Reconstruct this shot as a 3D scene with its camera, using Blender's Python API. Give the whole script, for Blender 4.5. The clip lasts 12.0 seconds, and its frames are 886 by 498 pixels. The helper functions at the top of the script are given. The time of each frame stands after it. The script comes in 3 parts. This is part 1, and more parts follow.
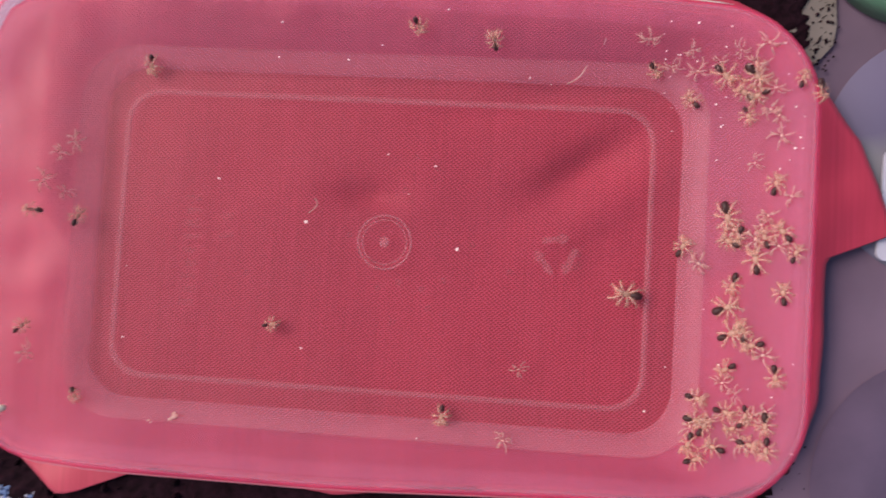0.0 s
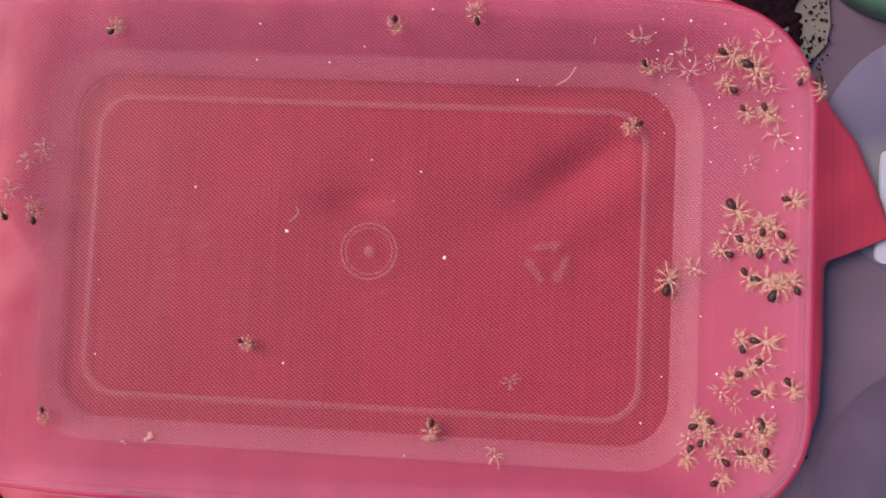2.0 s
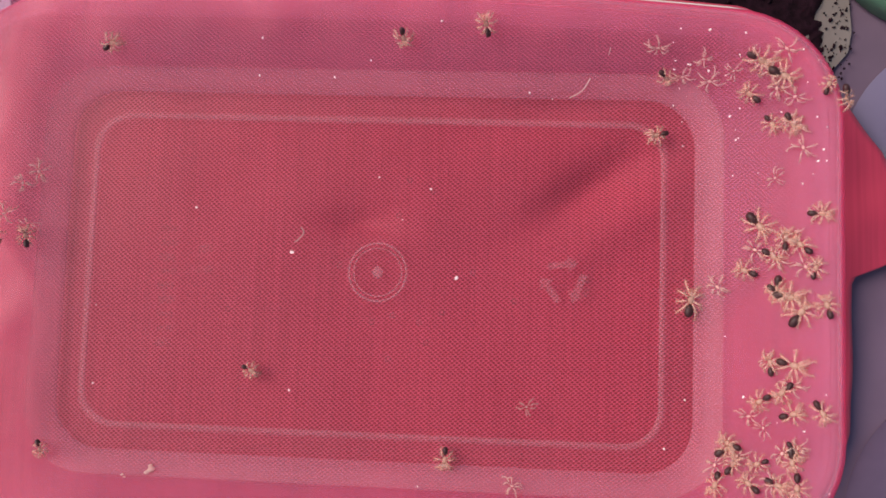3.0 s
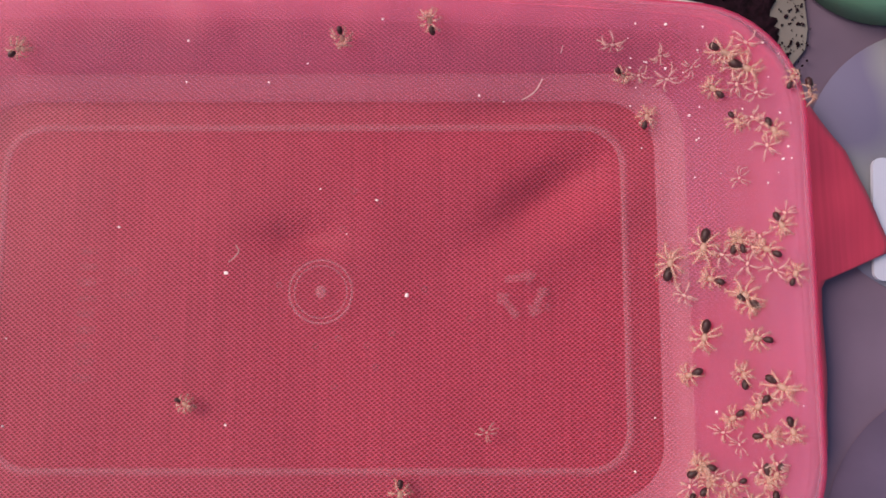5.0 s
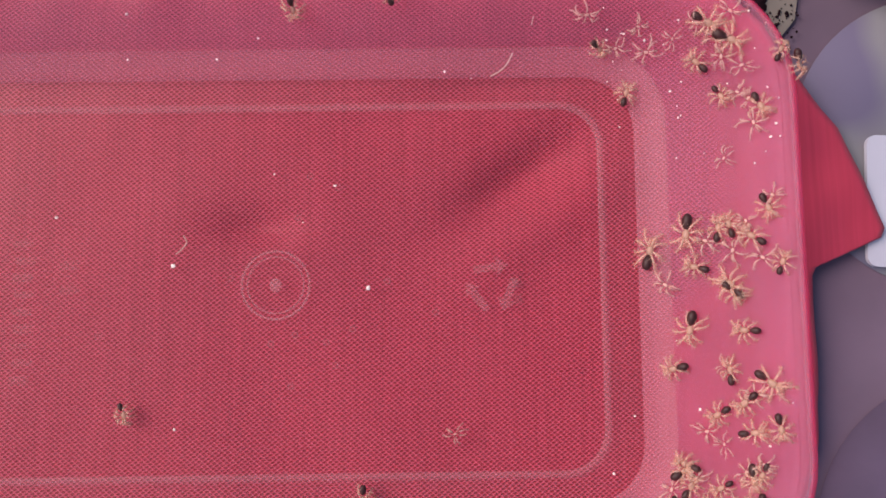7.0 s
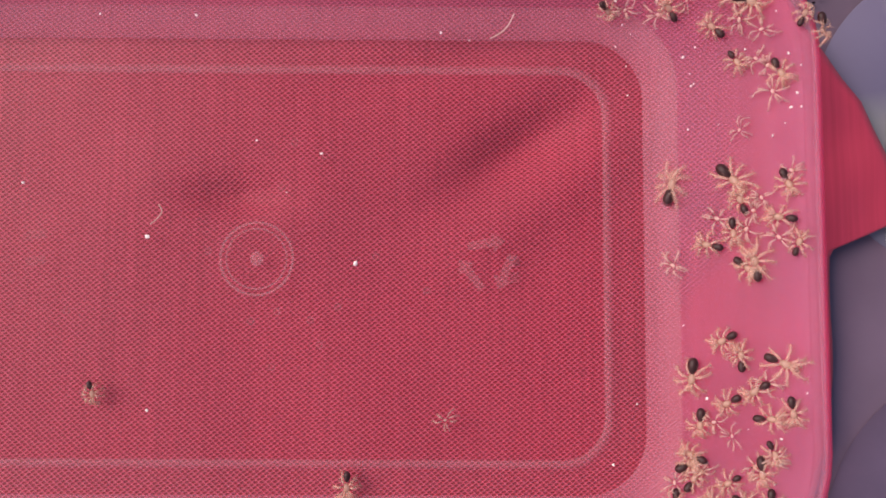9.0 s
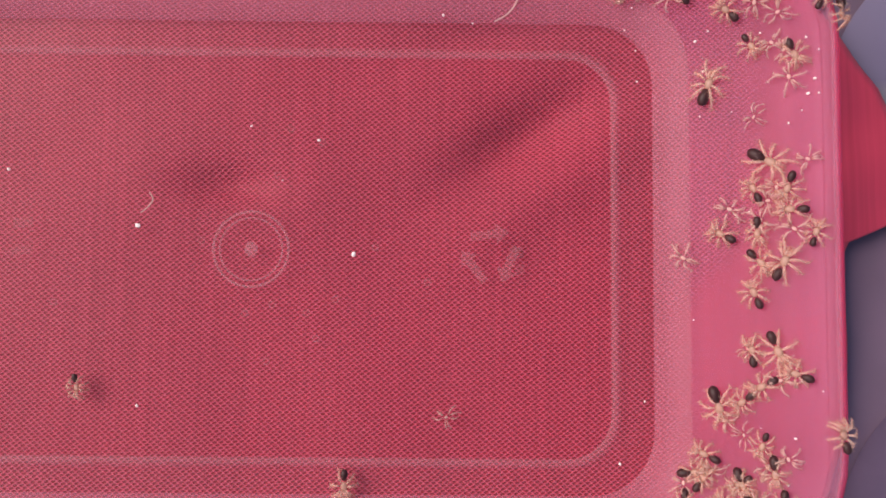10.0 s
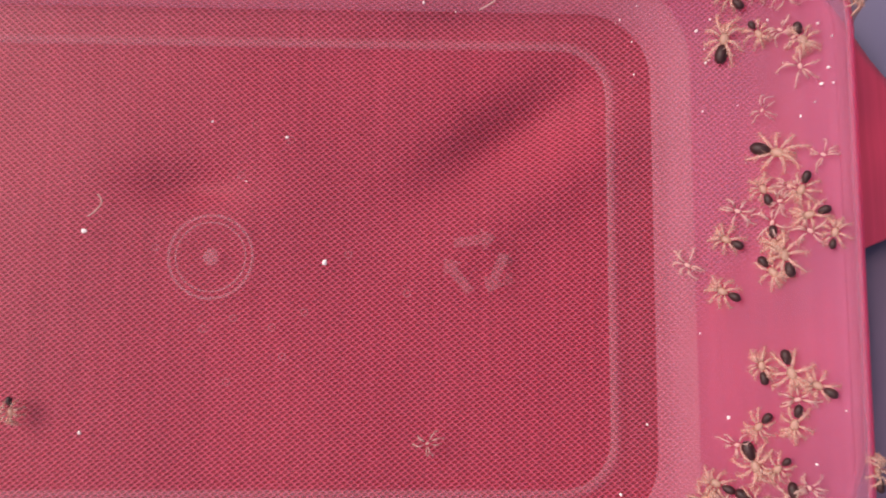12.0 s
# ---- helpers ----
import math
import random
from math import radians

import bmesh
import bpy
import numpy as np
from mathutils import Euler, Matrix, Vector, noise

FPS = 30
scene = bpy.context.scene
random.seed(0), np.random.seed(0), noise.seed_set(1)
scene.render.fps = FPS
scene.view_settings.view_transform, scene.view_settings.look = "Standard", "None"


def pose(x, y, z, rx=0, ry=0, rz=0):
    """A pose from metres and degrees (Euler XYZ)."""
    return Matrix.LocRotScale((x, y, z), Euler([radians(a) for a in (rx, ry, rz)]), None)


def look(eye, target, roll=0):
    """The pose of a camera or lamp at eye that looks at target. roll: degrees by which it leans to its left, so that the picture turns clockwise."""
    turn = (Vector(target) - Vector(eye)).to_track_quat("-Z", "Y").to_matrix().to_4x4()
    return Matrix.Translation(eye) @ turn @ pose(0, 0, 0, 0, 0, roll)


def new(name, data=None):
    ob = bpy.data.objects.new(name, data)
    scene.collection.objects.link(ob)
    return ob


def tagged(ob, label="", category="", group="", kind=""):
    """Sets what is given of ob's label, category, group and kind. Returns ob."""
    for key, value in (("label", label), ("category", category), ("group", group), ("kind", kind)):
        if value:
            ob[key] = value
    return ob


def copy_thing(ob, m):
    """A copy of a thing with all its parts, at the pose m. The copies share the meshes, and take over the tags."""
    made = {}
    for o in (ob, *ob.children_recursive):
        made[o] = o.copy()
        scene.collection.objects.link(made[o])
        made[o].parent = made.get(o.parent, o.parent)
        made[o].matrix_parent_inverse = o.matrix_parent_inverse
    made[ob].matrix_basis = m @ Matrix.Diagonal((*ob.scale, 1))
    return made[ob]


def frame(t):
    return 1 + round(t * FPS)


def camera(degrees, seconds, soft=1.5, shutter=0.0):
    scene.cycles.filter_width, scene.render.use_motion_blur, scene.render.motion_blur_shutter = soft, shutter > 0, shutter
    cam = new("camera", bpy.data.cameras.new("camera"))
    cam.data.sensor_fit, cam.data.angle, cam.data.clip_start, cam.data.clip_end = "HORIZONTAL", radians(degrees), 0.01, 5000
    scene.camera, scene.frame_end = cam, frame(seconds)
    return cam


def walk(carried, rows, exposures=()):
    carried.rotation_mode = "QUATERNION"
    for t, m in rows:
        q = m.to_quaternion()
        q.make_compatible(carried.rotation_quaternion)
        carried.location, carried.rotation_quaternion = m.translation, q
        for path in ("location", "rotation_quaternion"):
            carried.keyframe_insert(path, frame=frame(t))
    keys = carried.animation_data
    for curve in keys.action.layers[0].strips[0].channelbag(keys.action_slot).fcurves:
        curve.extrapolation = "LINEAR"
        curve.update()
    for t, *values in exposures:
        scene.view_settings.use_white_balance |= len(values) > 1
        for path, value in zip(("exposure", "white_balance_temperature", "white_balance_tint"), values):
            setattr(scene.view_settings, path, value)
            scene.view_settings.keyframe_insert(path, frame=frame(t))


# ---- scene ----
cam = camera(62.0, 12.0, soft=1.65, shutter=0.5)
PATH = [
    (0, 0.02631, -0.00809, 0.17098, 2.74, 4.33, 3.45),
    (0.1, 0.02746, -0.00819, 0.17168, 2.57, 5.90, 3.51),
    (0.2, 0.02787, -0.00856, 0.17280, 2.38, 7.59, 3.75),
    (0.3, 0.02892, -0.00890, 0.17286, 2.74, 7.20, 3.85),
    (0.5, 0.02989, -0.00779, 0.17325, 3.22, 5.83, 3.41),
    (1, 0.02614, -0.00795, 0.17054, 2.93, 4.61, 3.22),
    (1.5, 0.02620, -0.00665, 0.16703, 2.96, 3.20, 2.59),
    (2, 0.02558, -0.00784, 0.16491, 3.34, 3.26, 2.66),
    (2.5, 0.02469, -0.00715, 0.16349, 3.46, 3.65, 2.48),
    (3, 0.02259, -0.00629, 0.15901, 4.37, 3.23, 1.97),
    (3.1, 0.02290, -0.00615, 0.15885, 4.62, 3.28, 1.95),
    (3.2, 0.02510, -0.00524, 0.15858, 6.75, 3.62, 1.85),
    (4.8, 0.02406, -0.00759, 0.14909, 6.45, 0.61, -0.02),
    (5, 0.02394, -0.00776, 0.14768, 6.39, 0.18, -0.04),
    (5.5, 0.02635, -0.00767, 0.14575, 6.45, 0.51, -0.14),
    (6, 0.02701, -0.00648, 0.14397, 5.99, 0.52, -0.11),
    (6.5, 0.02894, -0.00814, 0.14060, 6.42, 0.03, -0.61),
    (6.8, 0.03162, -0.00788, 0.13733, 5.48, -0.16, -0.97),
    (7, 0.02916, -0.00607, 0.13795, 5.23, -0.27, -0.69),
    (8.8, 0.03091, -0.00537, 0.13035, 3.56, -0.59, 0.02),
    (9, 0.03045, -0.00659, 0.12949, 3.82, -0.33, 0.27),
    (9.5, 0.02920, -0.00717, 0.12714, 3.50, -0.72, 0.42),
    (10, 0.03017, -0.00684, 0.12504, 3.37, -0.38, 0.53),
    (10.5, 0.02942, -0.00814, 0.12330, 4.03, -0.48, 0.66),
    (11, 0.03005, -0.00695, 0.12138, 3.82, -0.66, 0.48),
    (11.5, 0.03073, -0.00787, 0.11918, 4.41, -0.74, 0.41),
    (11.8, 0.02986, -0.00698, 0.11811, 3.99, -1.01, 0.43),
    (11.9, 0.03117, -0.00930, 0.11655, 5.19, -1.25, 0.42),
    (12, 0.03082, -0.00915, 0.11388, 5.53, -1.57, 0.31),
]
walk(cam, [(t, pose(*row)) for t, *row in PATH])

# ---- light ----
world = bpy.data.worlds.new("sky")
scene.world = world
world.use_nodes = True
nt = world.node_tree
sky = nt.nodes.new("ShaderNodeTexSky")
sky.sky_type, sky.sun_disc = "NISHITA", False
SUN_EL, SUN_AZ = 42.0, -68.0  # degrees; azimuth from +y, to the right
sky.sun_elevation, sky.sun_rotation = radians(SUN_EL), radians(-180.0 - SUN_AZ)
nt.links.new(sky.outputs[0], nt.nodes["Background"].inputs[0])
nt.nodes["Background"].inputs[1].default_value = 0.085
sun = new("sun", bpy.data.lights.new("sun", "SUN"))
sun.data.energy, sun.data.angle, sun.data.color = 2.9, radians(38), (1.0, 0.90, 0.81)
sd = Vector((math.sin(radians(SUN_AZ)) * math.cos(radians(SUN_EL)), math.cos(radians(SUN_AZ)) * math.cos(radians(SUN_EL)), math.sin(radians(SUN_EL))))
sun.matrix_world = look(sd, (0, 0, 0))
scene.view_settings.exposure = 0.61

# ---- materials ----


class Mat:
    """A small node builder."""

    def __init__(self, name):
        self.m = bpy.data.materials.new(name)
        self.m.use_nodes = True
        self.t = self.m.node_tree
        self.bsdf = self.t.nodes["Principled BSDF"]
        self.out = self.t.nodes["Material Output"]
        self.co = None

    def add(self, kind, **sockets):
        n = self.t.nodes.new("ShaderNode" + kind)
        for key, v in sockets.items():
            self.set(n, key.replace("_", " "), v)
        return n

    def set(self, n, key, v):
        s = n.inputs[int(key)] if key.isdigit() else n.inputs[key]
        if isinstance(v, bpy.types.NodeSocket):
            self.t.links.new(v, s)
        else:
            s.default_value = v

    def coords(self):
        if not self.co:
            self.co = self.add("TexCoord").outputs["Object"]
        return self.co

    def noise(self, scale, detail=4.0, rough=0.6, co=None):
        n = self.add("TexNoise", Scale=scale, Detail=detail, Roughness=rough)
        self.t.links.new(co or self.coords(), n.inputs["Vector"])
        return n.outputs["Fac"]

    def ramp(self, fac, stops):
        n = self.add("ValToRGB")
        e = n.color_ramp.elements
        while len(e) < len(stops):
            e.new(0.5)
        for k, (p, c) in enumerate(stops):
            e[k].position, e[k].color = p, (*c, 1) if len(c) == 3 else c
        self.t.links.new(fac, n.inputs["Fac"])
        return n.outputs["Color"]

    def math(self, op, a, b=0.0, c=0.0):
        n = self.add("Math")
        n.operation = op
        for k, v in enumerate((a, b, c)):
            self.set(n, str(k), v)
        return n.outputs[0]

    def mix(self, fac, a, b, how="MIX"):
        n = self.add("Mix")
        n.data_type, n.blend_type = "RGBA", how
        for k, v in ((0, fac), (6, a), (7, b)):
            if isinstance(v, bpy.types.NodeSocket):
                self.t.links.new(v, n.inputs[k])
            elif k:
                n.inputs[k].default_value = (*v, 1)
            else:
                n.inputs[k].default_value = v
        return n.outputs[2]

    def bump(self, height, strength, distance):
        n = self.add("Bump", Strength=strength, Distance=distance, Height=height)
        self.t.links.new(n.outputs[0], self.bsdf.inputs["Normal"])
        return n

    def base(self, color, rough=0.6, **more):
        self.set(self.bsdf, "Base Color", color if isinstance(color, bpy.types.NodeSocket) else (*color, 1))
        self.set(self.bsdf, "Roughness", rough)
        for key, v in more.items():
            self.set(self.bsdf, key.replace("_", " "), v)
        return self.m


def mat_cloth():
    m = Mat("pink_cloth")
    xyz = m.add("SeparateXYZ")
    wob = m.noise(70.0, 2.0)
    m.t.links.new(m.coords(), xyz.inputs[0])
    w = m.math("MULTIPLY", wob, 1.2)
    x = m.math("ADD", m.math("MULTIPLY", m.math("ADD", xyz.outputs[0], m.math("MULTIPLY", xyz.outputs[1], -0.13)), 2 * math.pi / 0.00107), w)
    y = m.math("ADD", m.math("MULTIPLY", m.math("ADD", xyz.outputs[1], m.math("MULTIPLY", xyz.outputs[0], -0.04)), 2 * math.pi / 0.00088), w)
    # lens-shaped slits between the threads, in staggered rows, each a little slanted
    slant = m.math("MULTIPLY_ADD", m.math("SINE", m.math("MULTIPLY", x, 2.0)), -0.15, y)

    def step(v, low, high):
        n = m.add("MapRange", From_Min=low, From_Max=high)
        n.interpolation_type = "SMOOTHSTEP"
        m.set(n, "Value", v)
        return n.outputs[0]

    cx, cy = m.math("COSINE", x), m.math("COSINE", slant)
    both = m.math("MULTIPLY_ADD", cx, 0.60, cy)
    even, odd = step(both, 0.20, 1.30), step(m.math("MULTIPLY", both, -1.0), 0.20, 1.30)
    holes = m.math("MAXIMUM", even, odd)
    # the weave is open in the middle; towards the hem, sooner at the near ends, it is blurred and lightened in the
    # colour
    far = step(xyz.outputs[1], -0.012, 0.010)
    ex = m.math("POWER", m.math("DIVIDE", m.math("ABSOLUTE", xyz.outputs[0]), m.math("MULTIPLY_ADD", far, 0.012, 0.0735)), 12.0)
    ey = m.math("POWER", m.math("DIVIDE", m.math("ABSOLUTE", xyz.outputs[1]), m.math("MULTIPLY_ADD", far, 0.014, 0.0455)), 8.0)
    weave_fade = m.add("MapRange")
    for key, v in (("Value", m.math("MULTIPLY_ADD", m.noise(40.0, 2.0), 1.2, m.math("ADD", ex, ey))), ("From Min", 0.9), ("From Max", 1.7), ("To Min", 1.0), ("To Max", 0.0)):
        m.set(weave_fade, key, v)
    weave = m.math("MULTIPLY_ADD", m.math("SUBTRACT", holes, 0.34), weave_fade.outputs[0], 0.34)
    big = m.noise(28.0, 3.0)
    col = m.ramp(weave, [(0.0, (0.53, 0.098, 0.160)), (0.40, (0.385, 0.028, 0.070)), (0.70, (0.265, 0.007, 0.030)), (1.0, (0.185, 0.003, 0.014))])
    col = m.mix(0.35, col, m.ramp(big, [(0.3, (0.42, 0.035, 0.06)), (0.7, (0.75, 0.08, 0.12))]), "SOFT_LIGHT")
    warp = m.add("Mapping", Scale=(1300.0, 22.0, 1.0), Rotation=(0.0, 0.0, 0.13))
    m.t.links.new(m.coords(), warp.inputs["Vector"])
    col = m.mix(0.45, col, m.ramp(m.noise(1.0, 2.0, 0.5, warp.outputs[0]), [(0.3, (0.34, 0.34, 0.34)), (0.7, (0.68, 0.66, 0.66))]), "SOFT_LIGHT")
    m.bump(m.math("SUBTRACT", 1.0, weave), 0.8, 0.0003)
    return m.base(col, 0.55, Sheen_Weight=0.12, Sheen_Tint=(0.9, 0.35, 0.42, 1.0))


def mat_plastic(name, veil, tint, gloss_rough=0.30, lines=0.0, thicken=None):
    """Clear plastic that has gone a little milky; fine drag lines run along the wall."""
    m = Mat(name)
    clear = m.add("BsdfTransparent", Color=(0.99, 0.97, 0.975, 1))
    haze = m.mix(m.noise(60.0, 5.0, 0.7), tint, tuple(0.85 * c for c in tint))
    milk = m.add("BsdfDiffuse", Color=haze)
    thru = m.add("BsdfTranslucent", Color=haze)
    gloss = m.add("BsdfGlossy", Roughness=gloss_rough)
    scratch = m.add("Bump", Strength=0.05, Distance=0.0003, Height=m.noise(400.0, 2.0))
    m.t.links.new(scratch.outputs[0], gloss.inputs["Normal"])
    body = m.add("MixShader", Fac=0.45)
    m.t.links.new(milk.outputs[0], body.inputs[1])
    m.t.links.new(thru.outputs[0], body.inputs[2])
    fac = m.math("MULTIPLY_ADD", m.noise(35.0, 4.0), veil * 0.6, veil * 0.7)
    if lines:
        stretch = m.add("Mapping", Scale=(6.0, 6.0, 2600.0))
        m.t.links.new(m.coords(), stretch.inputs["Vector"])
        fac = m.math("ADD", fac, m.math("MULTIPLY_ADD", m.noise(1.0, 3.0, 0.7, stretch.outputs[0]), lines, -0.5 * lines))
    if thicken:
        up = m.add("SeparateXYZ")
        m.t.links.new(m.coords(), up.inputs[0])
        grow = m.add("MapRange", From_Min=thicken[0], From_Max=thicken[1], To_Min=thicken[2], To_Max=1.0)
        grow.interpolation_type = "SMOOTHSTEP"
        m.t.links.new(up.outputs[2], grow.inputs["Value"])
        fac = m.math("MULTIPLY", fac, grow.outputs[0])
    mixed = m.add("MixShader", Fac=fac)
    m.t.links.new(clear.outputs[0], mixed.inputs[1])
    m.t.links.new(body.outputs[0], mixed.inputs[2])
    facing = m.add("LayerWeight", Blend=0.35).outputs["Facing"]
    shine = m.add("MixShader", Fac=m.math("MULTIPLY_ADD", m.math("POWER", facing, 3.0), 0.06, 0.0015))
    m.t.links.new(mixed.outputs[0], shine.inputs[1])
    m.t.links.new(gloss.outputs[0], shine.inputs[2])
    m.t.links.new(shine.outputs[0], m.out.inputs[0])
    return m.m


def mat_plain(name, color, rough=0.5, vary=0.15, scale=200.0, bump=0.0, **more):
    m = Mat(name)
    n = m.noise(scale, 5.0)
    col = m.mix(m.ramp(n, [(0.3, (0, 0, 0)), (0.7, (1, 1, 1))]), tuple(c * (1 - vary) for c in color), tuple(min(1, c * (1 + vary)) for c in color))
    if bump:
        m.bump(n, 0.6, bump)
    return m.base(col, rough, **more)


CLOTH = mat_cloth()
FLOOR_PLASTIC = mat_plastic("clear_plastic", 0.055, (1.0, 0.22, 0.32))
GROOVE_PLASTIC = mat_plastic("clear_plastic_groove", 0.045, (1.0, 0.34, 0.44))
WALL_PLASTIC = mat_plastic("milky_plastic", 0.265, (1.0, 0.325, 0.53), lines=0.07, thicken=(0.0085, 0.0128, 0.62))
BAND_PLASTIC = mat_plastic("milky_plastic_fold", 0.225, (1.0, 0.42, 0.55), lines=0.06, thicken=(0.0, 0.0011, 0.68))
RIM_PLASTIC = mat_plastic("milky_plastic_rim", 0.25, (1.0, 0.37, 0.56), lines=0.08)
RIDGE_PLASTIC = mat_plastic("milky_plastic_ridge", 0.10, (1.0, 0.56, 0.64))
MARK_PLASTIC = mat_plastic("milky_plastic_marks", 0.13, (1.0, 0.62, 0.66))
TEXT_PLASTIC = mat_plastic("milky_plastic_text", 0.12, (1.0, 0.62, 0.66))
FAINT_PLASTIC = mat_plastic("clear_plastic_text", 0.03, (1.0, 0.62, 0.66))
LIP_PLASTIC = mat_plastic("clear_plastic_lip", 0.50, (1.0, 0.13, 0.28))
# far lip edge carries a painted sky highlight, near edge a dimmer pink one
EDGE_GLINT = mat_plain("pale_edge_glint", (0.62, 0.55, 0.50), 0.3, 0.12, 90.0)
NEAR_EDGE_GLINT = mat_plastic("pink_edge_glint", 0.40, (1.0, 0.45, 0.55), 0.3)
CREST_GLINT = mat_plastic("milky_crest_glint", 0.14, (1.0, 0.46, 0.60), 0.35)


def mat_leg(name, color, clear):
    """Thin pale chitin that lets some light through."""
    m = Mat(name)
    n = m.noise(900.0, 4.0)
    m.base(m.mix(n, tuple(0.8 * c for c in color), tuple(min(1, 1.15 * c) for c in color)), 0.45)
    through_it = m.add("BsdfTransparent", Color=(1.0, 0.93, 0.90, 1))
    mixed = m.add("MixShader", Fac=clear)
    m.t.links.new(m.bsdf.outputs[0], mixed.inputs[1])
    m.t.links.new(through_it.outputs[0], mixed.inputs[2])
    m.t.links.new(mixed.outputs[0], m.out.inputs[0])
    return m.m


LEG = mat_leg("spiderling_leg", (0.86, 0.54, 0.44), 0.67)
CARAPACE = mat_leg("spiderling_carapace", (0.56, 0.33, 0.25), 0.42)
ABDOMEN = mat_plain("spiderling_abdomen", (0.042, 0.012, 0.013), 0.5, 0.4, 1500.0, 0.0001, Specular_IOR_Level=0.3)
MOLT = mat_leg("shed_skin", (0.82, 0.52, 0.46), 0.55)
CRUMB = mat_plain("white_crumb", (0.90, 0.74, 0.70), 0.5, 0.1)
TABLE = mat_plain("lilac_table", (0.140, 0.090, 0.128), 0.75, 0.3, 14.0, Specular_IOR_Level=0.2)
SOIL = mat_plain("soil", (0.013, 0.0042, 0.0075), 0.97, 0.6, 500.0, 0.001, Specular_IOR_Level=0.08)
PAPER = mat_plain("white_paper", (0.38, 0.36, 0.44), 0.8, 0.06, 40.0)


def mat_cup():
    m = Mat("frosted_cup")
    n = m.noise(38.0, 0.5)
    col = m.mix(m.ramp(n, [(0.46, (0, 0, 0)), (0.56, (1, 1, 1))]), (0.215, 0.203, 0.222), (0.120, 0.098, 0.180))
    return m.base(m.mix(0.3, col, m.ramp(m.noise(12.0, 1.0), [(0.35, (0.13, 0.09, 0.13)), (0.65, (0.24, 0.23, 0.25))])), 0.8, Specular_IOR_Level=0.15)


CUP = mat_cup()
LABEL = mat_plain("white_label", (0.50, 0.47, 0.56), 0.7, 0.04, 60.0)
GREEN = mat_plain("green_plastic", (0.085, 0.185, 0.115), 0.5, 0.2, 20.0)
BLUE = mat_plain("blue_cotton", (0.11, 0.16, 0.32), 0.9, 0.2, 60.0)

# ---- shared builders ----


def mesh_of(name, bm, material, smooth=True):
    me = bpy.data.meshes.new(name)
    bm.normal_update()
    bm.to_mesh(me)
    bm.free()
    if smooth:
        me.polygons.foreach_set("use_smooth", [True] * len(me.polygons))
    me.materials.append(material)
    return me


def part(name, bm, material, parent=None, label="", m=None, smooth=True):
    ob = new(name, mesh_of(name, bm, material, smooth))
    if parent:
        ob.parent = parent
    if m:
        ob.matrix_basis = m
    if label:
        ob["label"] = label
    return ob


def ring(hx, hy, r, z, seg=10, straight=14):
    """Points of a rounded rectangle, counter-clockwise from the middle of its right side."""
    r = min(r, hx, hy)
    pts = []
    corners = [(hx - r, hy - r, 0), (r - hx, hy - r, 90), (r - hx, r - hy, 180), (hx - r, r - hy, 270)]
    for k, (cx, cy, a0) in enumerate(corners):
        arc = [(cx + r * math.cos(radians(a0 + 90 * s / seg)), cy + r * math.sin(radians(a0 + 90 * s / seg))) for s in range(seg + 1)]
        nx, ny, na = corners[(k + 1) % 4]
        start = (nx + r * math.cos(radians(na)), ny + r * math.sin(radians(na)))
        pts += arc
        pts += [(arc[-1][0] + (start[0] - arc[-1][0]) * s / straight, arc[-1][1] + (start[1] - arc[-1][1]) * s / straight) for s in range(1, straight)]
    return [Vector((x, y, z)) for x, y in pts]


def loft(bm, rings, closed_first=False, closed_last=False):
    """Skins rings of equally many points with quads."""
    rows = [[bm.verts.new(p) for p in rr] for rr in rings]
    for a, b in zip(rows, rows[1:]):
        n = len(a)
        for k in range(n):
            bm.faces.new((a[k], a[(k + 1) % n], b[(k + 1) % n], b[k]))
    if closed_first:
        bm.faces.new(rows[0][::-1])
    if closed_last:
        bm.faces.new(rows[-1])
    return rows


def tube(bm, points, radii, sides=6):
    """A tapered tube along points, closed at both ends."""
    rings = []
    for k, p in enumerate(points):
        d = (Vector(points[min(k + 1, len(points) - 1)]) - Vector(points[max(k - 1, 0)])).normalized()
        u = d.orthogonal().normalized()
        v = d.cross(u)
        rings.append([Vector(p) + radii[k] * (math.cos(2 * math.pi * s / sides) * u + math.sin(2 * math.pi * s / sides) * v) for s in range(sides)])
    # keep the rings from twisting against one another
    for k in range(1, len(rings)):
        best = min(range(sides), key=lambda s: (rings[k][s] - rings[k - 1][0]).length)
        rings[k] = rings[k][best:] + rings[k][:best]
    loft(bm, rings, True, True)


def blob(bm, centre, size, rings=8, sides=12, egg=0.0):
    """An ellipsoid, a little egg-shaped along y."""
    rows = []
    for k in range(1, rings):
        a = math.pi * k / rings
        y = -math.cos(a)
        w = math.sin(a) * (1 + egg * y)
        rows.append([Vector((centre[0] + size[0] * w * math.cos(2 * math.pi * s / sides), centre[1] + size[1] * y, centre[2] + size[2] * w * math.sin(2 * math.pi * s / sides))) for s in range(sides)])
    vs = loft(bm, rows)
    lo, hi = bm.verts.new((centre[0], centre[1] - size[1], centre[2])), bm.verts.new((centre[0], centre[1] + size[1], centre[2]))
    for k in range(sides):
        bm.faces.new((lo, vs[0][(k + 1) % sides], vs[0][k]))
        bm.faces.new((hi, vs[-1][k], vs[-1][(k + 1) % sides]))


